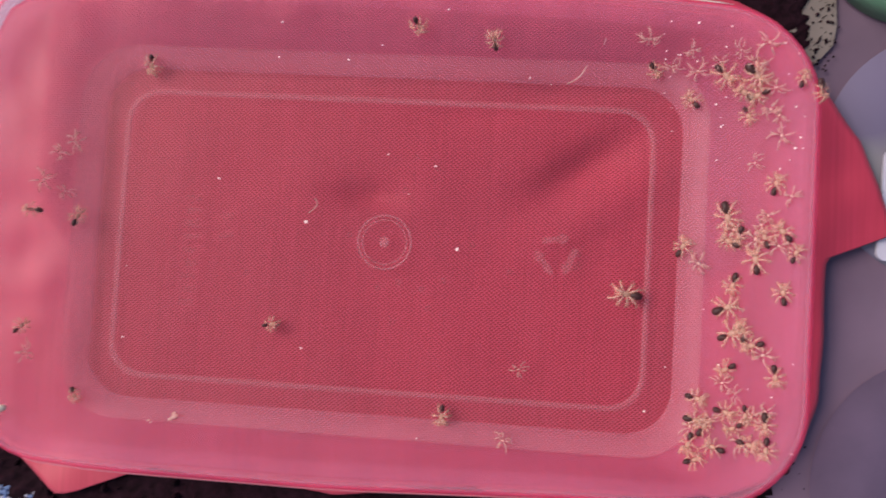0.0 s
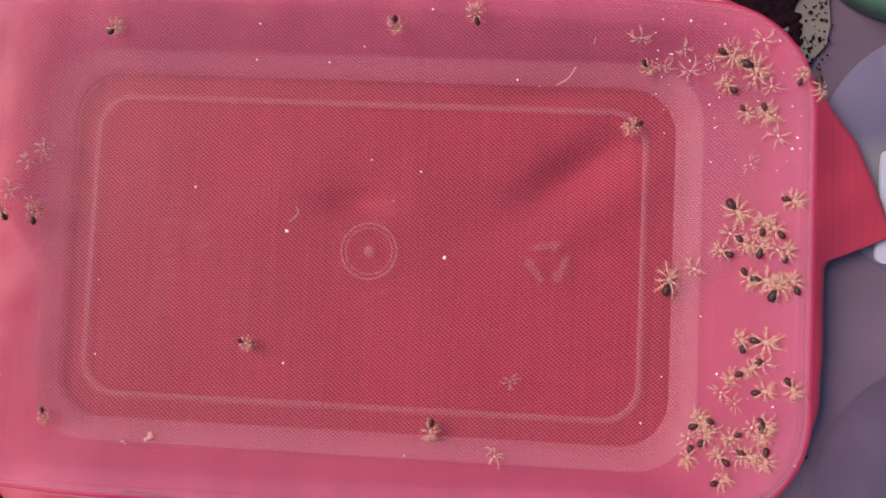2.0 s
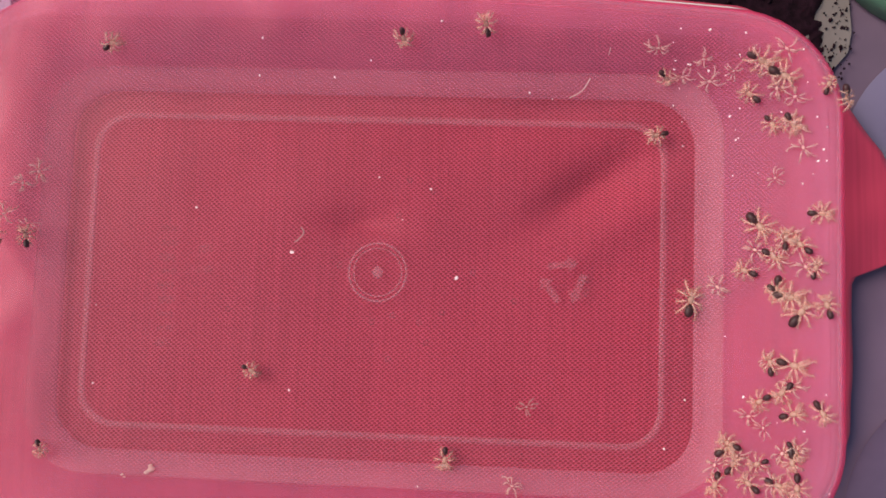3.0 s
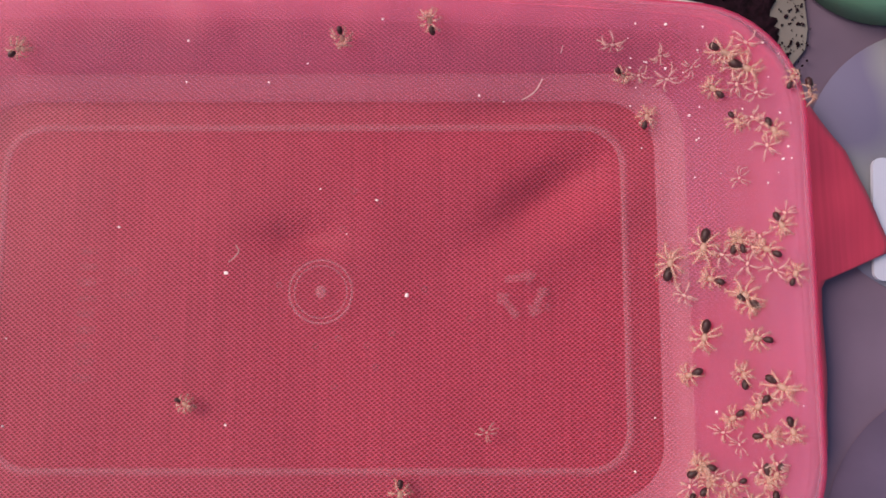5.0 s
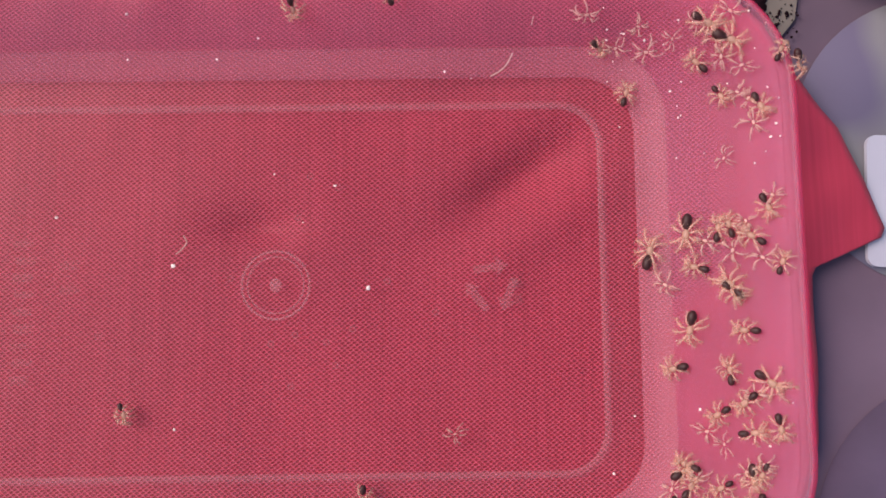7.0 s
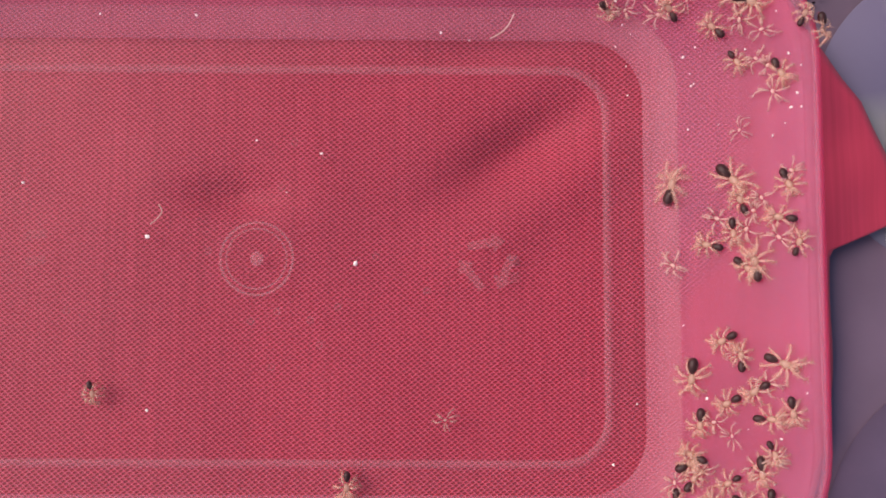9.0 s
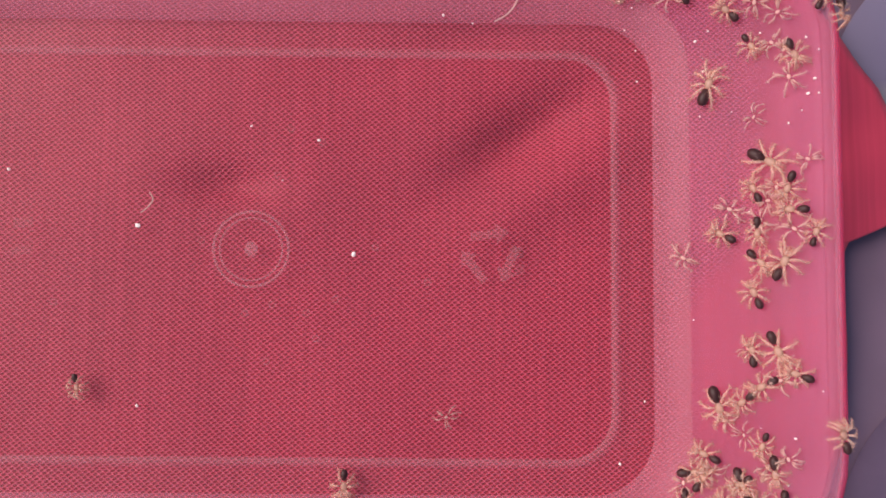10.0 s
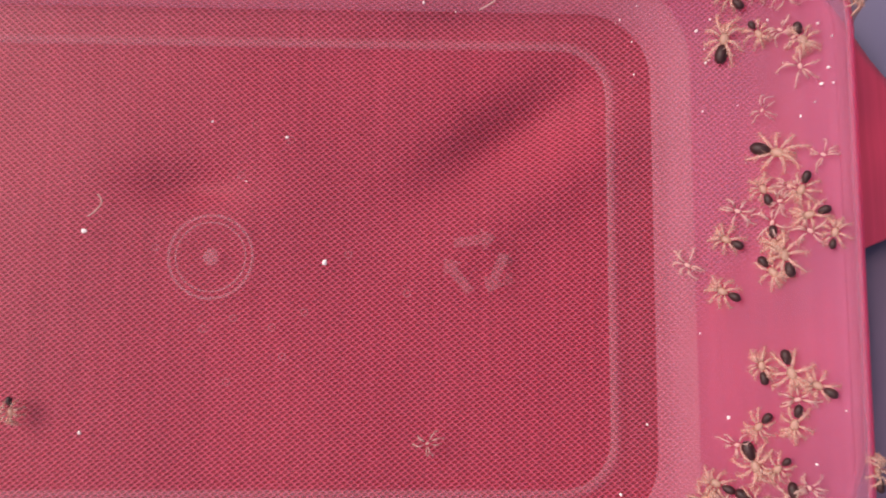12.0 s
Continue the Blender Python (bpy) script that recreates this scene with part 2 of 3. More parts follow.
# ---- the tub: stations of its profile, from the middle outwards ----
TX, TY, TZ = -0.0010, -0.0009, 0.007  # the tub's middle and the height of its floor
STATIONS = [  # half length, half width, corner radius, rise over the floor, and how far the middle has shifted in x and y
    (0.0592, 0.0320, 0.0070, 0.0000, -0.0004, 0.0000),
    (0.0595, 0.0323, 0.0072, 0.00022, -0.0004, 0.0000),
    (0.0600, 0.0327, 0.0076, 0.0003, -0.0004, 0.0000),
    (0.0606, 0.0333, 0.0080, 0.00022, -0.0004, 0.0000),
    (0.0609, 0.0336, 0.0082, 0.0000, -0.0004, 0.0000),
    (0.0656, 0.0378, 0.0100, 0.0000, 0.0000, 0.0001),
    (0.0663, 0.0385, 0.0108, 0.0004, 0.0000, 0.0001),
    (0.0675, 0.0397, 0.0115, 0.0009, 0.0000, 0.0001),
    (0.0692, 0.0413, 0.0122, 0.0018, 0.0000, 0.0001),
    (0.0706, 0.0424, 0.0128, 0.0028, 0.0000, 0.0002),
    (0.0770, 0.0442, 0.0145, 0.0066, 0.0000, 0.0007),
    (0.0830, 0.0461, 0.0170, 0.0106, 0.0000, 0.0012),
    (0.0857, 0.0474, 0.0182, 0.0120, 0.0000, 0.0014),
    (0.0868, 0.0484, 0.0190, 0.0128, 0.0000, 0.0016),
    (0.0881, 0.0495, 0.0198, 0.0134, 0.0000, 0.0017),
    (0.0890, 0.0503, 0.0205, 0.0128, 0.0000, 0.0017),
    (0.0899, 0.0512, 0.0212, 0.0119, 0.0000, 0.0017),
]


FLARE = [0.0] * 10 + [0.33, 0.66, 0.85] + [1.0] * 4  # how far each station takes part in the lean of the far side


def lean(x, share):
    """How far the far side has been pressed outwards at a place along the tub."""
    t = min(max((0.070 - x) / 0.110, 0.0), 1.0)
    return 0.0050 * share * (1 - (1 - t) ** 2)


def near_lean(x, share):
    """The same for the near side, which bulges a little at the one end."""
    return 0.0021 * share * min(max((0.045 - x) / 0.050, 0.0), 1.0) * min(max((x + 0.086) / 0.030, 0.0), 1.0)


def station(k, seg=10):
    """The ring of one station, in the tub's own space."""
    hx, hy, r, rise, cx, cy = STATIONS[k]
    return [Vector((p.x + cx, p.y + cy + (lean(p.x, FLARE[k]) if p.y > 0 else near_lean(p.x, FLARE[k])) * p.y / hy, rise)) for p in ring(hx, hy, r, rise, seg)]


def unlean(x, y, hy, share):
    return y / (1 + (lean(x, share) if y > 0 else near_lean(x, share)) / hy)


def inside(x, y, hx, hy, r):
    """Distance from a rounded rectangle's outline, negative within."""
    qx, qy = abs(x) - hx + r, abs(y) - hy + r
    return math.hypot(max(qx, 0), max(qy, 0)) + min(max(qx, qy), 0) - r


def past_rim(x, y, grow=0.0):
    """Distance of a place in the plan outside the tub's outline, negative under the tub."""
    hx, hy, r, rise, cx, cy = STATIONS[-1]
    return inside(x - TX - cx, unlean(x - TX, y - TY - cy, hy, 1.0), hx + grow, hy + grow, r + grow)


def shell_height(x, y):
    """Height of the tub's plastic over a place in the plan."""
    x, y = x - TX, y - TY
    last = None
    for (hx, hy, r, rise, cx, cy), share in zip(STATIONS, FLARE):
        d = inside(x - cx, unlean(x, y - cy, hy, share), hx, hy, r)
        if d <= 0:
            if last is None:
                return TZ + rise
            f = last[0] / (last[0] - d + 1e-9)
            return TZ + last[1] + (rise - last[1]) * f
        last = (d, rise)
    return TZ + STATIONS[-1][3]


def shell_normal(x, y, e=0.0008):
    return Vector((shell_height(x - e, y) - shell_height(x + e, y), shell_height(x, y - e) - shell_height(x, y + e), 2 * e)).normalized()


def cloth_height(x, y):
    """The cloth is pressed flat by the tub's floor and sinks to the soil round it."""
    d = inside(x - TX, y - TY, 0.066, 0.0385, 0.011)
    z = TZ - 0.0016 - 0.0020 * (1 - math.exp(-max(d, 0.0) / 0.010))
    # folds under the floor
    u, v = (x - 0.0440) * 0.55 - (y - 0.0190) * 0.83, (x - 0.0440) * 0.83 + (y - 0.0190) * 0.55
    z -= 0.0035 * math.exp(-((u / 0.0046) ** 2) - (v / 0.0135) ** 2)
    z += 0.0012 * math.exp(-(((u - 0.0105) / 0.0045) ** 2) - (v / 0.015) ** 2)
    u, v = (x - 0.036) * 0.30 - (y - 0.036) * 0.95, (x - 0.036) * 0.95 + (y - 0.036) * 0.30
    z -= 0.0009 * math.exp(-((u / 0.004) ** 2) - (v / 0.02) ** 2)
    z -= 0.0021 * math.exp(-(((x + 0.0045) / 0.0075) ** 2) - ((y - 0.0105) / 0.003) ** 2)
    z += 0.0004 * noise.noise(Vector((x * 60, y * 60, 0.3)))
    if d > 0.004:  # loose waves outside
        z += min(1.0, (d - 0.004) / 0.01) * 0.0007 * noise.noise(Vector((x * 110, y * 110, 4.3)))
    return z


# ---- ground ----
def flat(name, outline, z, material, parent=None, thick=0.0006, **kw):
    bm = bmesh.new()
    top = [bm.verts.new((x, y, z)) for x, y in outline]
    low = [bm.verts.new((x, y, z - thick)) for x, y in outline]
    bm.faces.new(top)
    bm.faces.new(low[::-1])
    for k in range(len(top)):
        n = (k + 1) % len(top)
        bm.faces.new((top[n], top[k], low[k], low[n]))
    return part(name, bm, material, parent, smooth=False, **kw)


# the sheet on which all stands
tagged(flat("ground", [(-0.7, -0.45), (0.7, -0.45), (0.7, 0.45), (-0.7, 0.45)], 0.0, TABLE, thick=0.03), "dull lilac-grey tabletop under everything", "table", kind="structure")


# ---- cloth ----
def cloth():
    corners = [  # corners and folds that stick out past the rim, as plan points
        [(0.085, 0.0440), (0.0926, 0.0434), (0.1040, 0.0280), (0.1115, 0.0092), (0.1106, 0.0074), (0.0960, 0.0012), (0.0940, -0.0300), (0.085, -0.0400)],
        [(-0.0985, -0.0400), (-0.0890, -0.0512), (-0.0740, -0.0630), (-0.0705, -0.0627), (-0.0547, -0.0562), (-0.040, -0.0520)],
        [(-0.0328, -0.0545), (-0.0253, -0.0561), (-0.0084, -0.0580), (0.0057, -0.0560), (0.0180, -0.0535)],
        [(0.0230, -0.0535), (0.0271, -0.0547), (0.0394, -0.0550), (0.0500, -0.0545), (0.0600, -0.0520)],
        [(0.0130, 0.0600), (0.0236, 0.0661), (0.0304, 0.0673), (0.0349, 0.0660), (0.0380, 0.0615), (0.0492, 0.0611), (0.0752, 0.0590), (0.0850, 0.0545), (0.0905, 0.0485), (0.0935, 0.0430)],
        [(-0.1000, 0.0300), (-0.1000, 0.0400), (-0.0955, 0.0515), (-0.0860, 0.0575), (-0.0700, 0.0585)],
        [(-0.1000, -0.0200), (-0.1005, -0.0340), (-0.0965, -0.0462), (-0.0885, -0.0520), (-0.0800, -0.0540)],
        [(0.0972, -0.0160), (0.0968, -0.0300), (0.0940, -0.0395), (0.0876, -0.0470), (0.0755, -0.0520)],
    ]

    def reach(a):
        c, s = math.cos(a), math.sin(a)
        lo, hi = 0.02, 0.2
        for _ in range(30):
            mid = (lo + hi) / 2
            if inside(TX + mid * c + 0.0010, unlean(mid * c, TY + mid * s - 0.0032, 0.0555, 1.35), 0.0984, 0.0555 + 0.0006 * math.sin(5 * a) + 0.0005 * math.sin(9 * a + 1), 0.034) <= 0:
                lo = mid
            else:
                hi = mid
        best = lo
        for poly in corners:
            for (x0, y0), (x1, y1) in zip(poly, poly[1:]):
                x0, y0, x1, y1 = x0 - TX, y0 - TY, x1 - TX, y1 - TY
                det = c * (y0 - y1) - s * (x0 - x1)
                if abs(det) > 1e-9:
                    t = (x0 * (y0 - y1) - y0 * (x0 - x1)) / det
                    u = (c * y0 - s * x0) / det
                    if t > 0 and -1e-6 <= u <= 1 + 1e-6:
                        best = max(best, t)
        return best

    bm = bmesh.new()
    n, m = 420, 90
    rows = []
    edge = [reach(2 * math.pi * k / n) for k in range(n)]
    for j in range(1, m + 1):
        f = j / m
        row = []
        for k in range(n):
            a = 2 * math.pi * k / n
            x, y = TX + f * edge[k] * math.cos(a), TY + f * edge[k] * math.sin(a)
            row.append(Vector((x, y, cloth_height(x, y))))
        rows.append(row)
    vs = loft(bm, rows)
    c = bm.verts.new((TX, TY, cloth_height(TX, TY)))
    for k in range(n):
        bm.faces.new((c, vs[0][k], vs[0][(k + 1) % n]))
    bmesh.ops.recalc_face_normals(bm, faces=bm.faces)
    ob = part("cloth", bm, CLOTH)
    s = ob.modifiers.new("thickness", "SOLIDIFY")
    s.thickness, s.offset = 0.0005, -1
    return tagged(ob, "crimson pink woven cloth with loose corners under the plastic tub", "cloth")


cloth()


# ---- tub ----
def drag_lines(name):
    """The wall's rings, with shallow lines left by the mould; nothing for the other parts."""
    if name != "wall":
        return None
    rings, n = [], 0
    for k in range(9, 13):
        low, high = station(k), station(k + 1)
        for j in range(7):
            lift = Vector((0, 0, 0.00010 if n % 2 and n > 1 else 0))
            rings.append([p.lerp(q, j / 7) + lift for p, q in zip(low, high)])
            n += 1
    rings.append(station(13))
    return rings


def ob_up(bm):
    """True where a mesh faces down."""
    bm.normal_update()
    return sum(f.normal.z * f.calc_area() for f in bm.faces) < 0


def plastic_tub():
    tub = tagged(new("plastic_tub"), "open shallow clear milky plastic food tub on pink cloth", "food tub")
    tub.matrix_basis = pose(TX, TY, TZ)
    spans = [("tub_floor", 0, 1, FLOOR_PLASTIC, ""), ("ridge", 0, 4, RIDGE_PLASTIC, "thin raised ridge round the floor"), ("floor_edge", 4, 5, GROOVE_PLASTIC, "clear shallow groove round the floor"), ("fold", 5, 9, BAND_PLASTIC, "milky rounded edge of the tub floor"), ("wall", 9, 13, WALL_PLASTIC, ""), ("rim", 13, 15, RIM_PLASTIC, "pale rolled rim"), ("lip", 15, 16, LIP_PLASTIC, "clear thin outer lip of the rim")]
    for name, a, b, mat, label in spans:
        bm = bmesh.new()
        rows = loft(bm, drag_lines(name) or ([[Vector((q * p.x - 0.0004, q * p.y, 0)) for p in ring(0.0592, 0.0320, 0.0070, 0)] for q in (0.85, 0.98)] if name == "tub_floor" else []) + [station(k) for k in range(a, b + (0 if name == "tub_floor" else 1))], name == "tub_floor", False)
        if ob_up(bm):
            bmesh.ops.reverse_faces(bm, faces=bm.faces)
        ob = part(name, bm, mat, tub, label)
        s = ob.modifiers.new("thickness", "SOLIDIFY")
        s.thickness, s.offset, s.use_rim = 0.0005, -1, name == "lip"
    bm = bmesh.new()  # a bead whose pale tint draws the highlight along the crest of the rim
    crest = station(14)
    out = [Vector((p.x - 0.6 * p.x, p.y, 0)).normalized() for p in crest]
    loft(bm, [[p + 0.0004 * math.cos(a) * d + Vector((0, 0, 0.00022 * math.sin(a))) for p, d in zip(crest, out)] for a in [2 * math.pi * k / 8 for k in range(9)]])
    part("rim_crest", bm, CREST_GLINT, tub, "crest of the rim with its pale highlight in the colour")
    # tubes along the long lip edges, coloured as the light catches each side
    edge = station(16)
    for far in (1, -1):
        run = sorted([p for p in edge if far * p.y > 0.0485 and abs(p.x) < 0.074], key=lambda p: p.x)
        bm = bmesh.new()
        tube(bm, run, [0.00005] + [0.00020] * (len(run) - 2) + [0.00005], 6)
        part("lip_edge_glint", bm, EDGE_GLINT if far > 0 else NEAR_EDGE_GLINT, tub, "pale edge of the lip, its highlight in the colour")
    return tub


TUB = plastic_tub()


def panel_marks(tub):
    """Raised ring, recycling sign and moulded lines in the middle of the panel."""
    for name, rad, wid in (("gate_ring", 0.0060, 0.00022), ("gate_ring", 0.0050, 0.00014)):
        bm = bmesh.new()
        loft(bm, [[Vector((rad * math.cos(a), rad * math.sin(a), 0)) + Vector((wid * math.cos(b) * math.cos(a), wid * math.cos(b) * math.sin(a), 0.0002 + 0.6 * wid * math.sin(b))) for a in [2 * math.pi * k / 64 for k in range(64)]] for b in [2 * math.pi * j / 8 for j in range(9)]])
        part(name, bm, MARK_PLASTIC, tub, "raised moulded ring", pose(0.0012, 0.0007, 0))
    bm = bmesh.new()
    blob(bm, (0, 0, 0), (0.0011, 0.0013, 0.0004), 6, 14)
    part("gate_mark", bm, MARK_PLASTIC, tub, "small raised moulding spot", pose(0.0012, 0.0007, 0.0001))
    for k in range(3):  # three chasing arrows
        bm = bmesh.new()
        a0 = radians(90 + 120 * k)
        c, s = math.cos(a0), math.sin(a0)
        prof = [(-0.0028, 0.0040), (0.0013, 0.0040), (0.0013, 0.0050), (0.0034, 0.0033), (0.0013, 0.0016), (0.0013, 0.0026), (-0.0028, 0.0026)]
        vs = [[bm.verts.new((x * s + y * c, -x * c + y * s, z)) for x, y in prof] for z in (0.0, 0.00035)]
        bm.faces.new(vs[1])
        for j in range(7):
            bm.faces.new((vs[0][j], vs[0][(j + 1) % 7], vs[1][(j + 1) % 7], vs[1][j]))
        part("recycling_arrow", bm, TEXT_PLASTIC, tub, "raised recycling arrow", pose(0.0395, 0.0001, 0, 0, 0, 8), smooth=False)
    for k in range(9):  # moulded writing that cannot be read
        bm = bmesh.new()
        bmesh.ops.create_cube(bm, size=1, matrix=Matrix.Diagonal((0.0036, 0.0010 + 0.0003 * (k % 3), 0.0001, 1)))
        part("moulded_bar", bm, FAINT_PLASTIC, tub, "raised unreadable moulded letter", pose(-0.0436 + 0.0004 * (k % 2), 0.0085 - 0.0030 * k, 0.0001), smooth=False)
    for x, y, w, h in ((-0.0353, 0.0046, 0.0032, 0.0016), (-0.0353, 0.0002, 0.0034, 0.0014), (0.0440, 0.0006, 0.0016, 0.0018), (0.0441, -0.0022, 0.0016, 0.0018)):
        bm = bmesh.new()
        bmesh.ops.create_cube(bm, size=1, matrix=Matrix.Diagonal((w, h, 0.0001, 1)))
        part("moulded_bar", bm, FAINT_PLASTIC, tub, "raised unreadable moulded letter", pose(x, y, 0.0001, 0, 0, 6), smooth=False)
    for k, (x, y) in enumerate([(0.0072, 0.0202), (0.0123, 0.0180), (0.0052, 0.0127), (0.0004, -0.0096), (0.0047, -0.0081), (0.0102, -0.0094), (0.0118, -0.0135), (0.0040, -0.0171), (0.0295, -0.0044), (0.0148, -0.0072), (-0.0068, 0.0020), (0.0210, 0.0012), (-0.0300, -0.0080)]):
        bm = bmesh.new()
        loft(bm, [[Vector(((0.0005 + 0.0001 * math.cos(b)) * math.cos(a), (0.0005 + 0.0001 * math.cos(b)) * math.sin(a), 0.0001 * math.sin(b))) for a in [2 * math.pi * j / 16 for j in range(16)]] for b in [2 * math.pi * j / 6 for j in range(7)]])
        part("bubble_ring", bm, TEXT_PLASTIC, tub, "tiny moulded dimple", pose(x, y, 0.0001))


panel_marks(TUB)

# ---- surroundings ----


def soil_height(x, y):
    d = past_rim(x, y)
    return -0.0012 if d < -0.006 else 0.0015


def soil():
    """Dark crumbly soil that the tub and its cloth lie on."""
    rim = [(-84, -14), (-98, -20), (-108, -30), (-114, -36), (-116, -46), (-112, -57), (-99, -60), (-93, -64), (-88, -67), (-80, -72), (-55, -80), (4, -84), (59, -81), (78, -66), (85, -55), (91, -48), (94, -42), (92, -37), (86, -30), (84, 1), (85, 34), (93, 45), (95, 52), (95, 58), (94.5, 70), (91, 90), (53, 106), (0, 112), (-55, 106), (-87, 84), (-90, 60), (-80, 50), (-76, 26), (-77, -10)]
    bm = bmesh.new()
    n, m = 300, 40
    pts = []
    for k in range(n):
        f = k / n * len(rim)
        i = int(f)
        a, b = Vector(rim[i]), Vector(rim[(i + 1) % len(rim)])
        p = a.lerp(b, f - i)
        j = 1 + 0.035 * noise.noise(Vector((p.x * 0.25, p.y * 0.25, 0))) + 0.015 * noise.noise(Vector((p.x * 1.1, p.y * 1.1, 3)))
        pts.append(p * j * 0.001)
    rows = []
    for j in range(1, m + 1):
        f = j / m
        row = []
        for p in pts:
            x, y = p.x * f, p.y * f
            z = soil_height(x, y) + (0.0012 * noise.noise(Vector((x * 420, y * 420, 0))) + 0.0008 * noise.noise(Vector((x * 1100, y * 1100, 5)))) * (1 if f < 0.97 else 0.3)
            row.append(Vector((x, y, max(z, 0.0006) if j < m else -0.0005)))
        rows.append(row)
    vs = loft(bm, rows, True)
    bmesh.ops.recalc_face_normals(bm, faces=bm.faces)
    tagged(part("soil", bm, SOIL), "dark moist crumbly soil spread under the tub and cloth", "soil", kind="stuff")
    # loose crumbs on it and beside it
    rng = random.Random(5)
    bm = bmesh.new()
    for k in range(1200):
        if k < 1050:
            i = rng.randrange(n)
            f = rng.uniform(0.72, 1.05) if k < 800 else rng.gauss(1.0, 0.05)
            x, y = pts[i].x * f, pts[i].y * f
        elif k < 1130:
            x, y = rng.gauss(-0.099, 0.006), rng.uniform(-0.03, 0.05)
        else:
            x, y = rng.gauss(0.0965, 0.0014), rng.gauss(0.056, 0.006)
        if past_rim(x, y, 0.002) < 0 or (x > 0.0995 and y > 0) or (x > 0.088 and -0.035 < y < 0.044) or (x > 0.096 and y < 0) or (x < -0.079 and y < -0.059):
            continue
        r = rng.uniform(0.0003, 0.0011) * (1.5 if k < 400 else 0.8) * (0.55 if x > 0.088 else 1)
        z = (soil_height(x, y) if 750 > k and x < 0.088 else 0.0010) + 0.2 * r
        bmesh.ops.create_icosphere(bm, subdivisions=1, radius=r, matrix=pose(x, y, z, rng.uniform(0, 90), rng.uniform(0, 90), rng.uniform(0, 90)) @ Matrix.Diagonal((1, rng.uniform(0.5, 1), rng.uniform(0.4, 0.8), 1)))
    tagged(part("soil_crumbs", bm, SOIL, smooth=False), "scattered dark crumbs of soil around the tub", "soil", kind="stuff")


soil()


def rounded(cx, cy, hx, hy, r, turn=0.0):
    c, s = math.cos(radians(turn)), math.sin(radians(turn))
    return [(cx + p.x * c - p.y * s, cy + p.x * s + p.y * c) for p in ring(hx, hy, r, 0, 6, 2)]


tagged(flat("paper_sheet", [(-0.27, -0.051), (-0.092, -0.0480), (-0.074, 0.0176), (-0.080, 0.150), (-0.31, 0.174)], 0.0011, PAPER), "lilac-white paper sheet sprinkled with soil specks", "paper")
tagged(flat("paper_scrap", [(0.084, 0.0400), (0.0950, 0.0462), (0.0982, 0.0500), (0.0990, 0.0545), (0.0985, 0.0620), (0.1000, 0.0800), (0.087, 0.096), (0.081, 0.0433)], 0.0009, mat_plain("cream_paper", (0.17, 0.135, 0.12), 0.85, 0.12, 60.0)), "cream paper scrap half covered by soil", "paper")


def woven_mat():
    mat = tagged(new("woven_mat"), "pale blue and white plain-woven mat corner beside the soil", "mat")
    mat.matrix_basis = pose(-0.1170, -0.0850, 0.0, 0, 0, -3)
    white = mat_plain("white_cotton", (0.33, 0.33, 0.42), 0.9, 0.15, 120.0)
    for k in range(34):  # along
        bm = bmesh.new()
        y = -0.0230 + 0.0014 * k
        tube(bm, [(-0.036 + 0.0018 * j, y, 0.0007 + (0.0002 if (j + k) % 2 else -0.0002)) for j in range(41)], [0.0006] * 41, 6)
        part("yarn", bm, BLUE if k % 4 < 2 else white, mat)
    for k in range(40):  # across
        bm = bmesh.new()
        x = -0.0351 + 0.0018 * k
        tube(bm, [(x, -0.0230 + 0.0014 * j, 0.0007 + (0.0002 if (j + k) % 2 == 0 else -0.0002)) for j in range(34)], [0.0006] * 34, 6)
        part("yarn", bm, BLUE if k % 5 < 2 else white, mat)
    return mat


woven_mat()


def cup_lid(cx, cy, r, skin):
    lid = tagged(new("cup_lid"), "frosted round plastic cup lid with violet blotches", "lid", "cup lids")
    lid.matrix_basis = pose(cx, cy, 0)
    for name, prof in (("disc", [(r * 0.994, 0.0002), (r * 0.992, 0.0006), (r * 0.5, 0.0008), (r * 0.02, 0.0008)]), ("rim", [(r, 0.0002), (r * 0.998, 0.0003), (r * 0.992, 0.0005), (r * 0.976, 0.0005), (r * 0.976, 0.0002)])):
        bm = bmesh.new()
        loft(bm, [[Vector((q * math.cos(2 * math.pi * k / 72), q * math.sin(2 * math.pi * k / 72), z)) for k in range(72)] for q, z in prof], name == "disc", name == "disc")
        bmesh.ops.recalc_face_normals(bm, faces=bm.faces)
        part(name, bm, skin, lid)
    return lid


cup_lid(0.1255, 0.0260, 0.0285, CUP)
cup_lid(0.1270, -0.0480, 0.0300, mat_plain("violet_lid", (0.098, 0.067, 0.112), 0.8, 0.25, 30.0, Specular_IOR_Level=0.15))
tagged(flat("label", rounded(0.1270, 0.0137, 0.0178, 0.0124, 0.0018, -3), 0.0022, LABEL, thick=0.0009), "plain white paper label with rounded corners", "label")


def green_cap():
    bm = bmesh.new()
    r = 0.0215
    prof = [(r, 0.0002), (r, 0.006), (r * 0.93, 0.0085), (r * 0.8, 0.0095), (r * 0.4, 0.010), (r * 0.02, 0.0102)]
    loft(bm, [[Vector((q * math.cos(2 * math.pi * k / 64), q * math.sin(2 * math.pi * k / 64), z)) for k in range(64)] for q, z in prof], True, True)
    bmesh.ops.recalc_face_normals(bm, faces=bm.faces)
    ob = part("bottle_cap", bm, GREEN)
    ob.matrix_basis = pose(0.1150, 0.0765, 0.0009)
    return tagged(ob, "dull green round plastic cap on the table", "cap")


green_cap()


# ---- spiderlings ----
def perch(x, y, heading, off=0.00005):
    """Pose of a thing that stands on the tub, from millimetres and degrees."""
    x, y = x * 0.001, y * 0.001
    out = past_rim(x, y, -0.0008)
    n = shell_normal(x, y)
    z = shell_height(x, y) + off
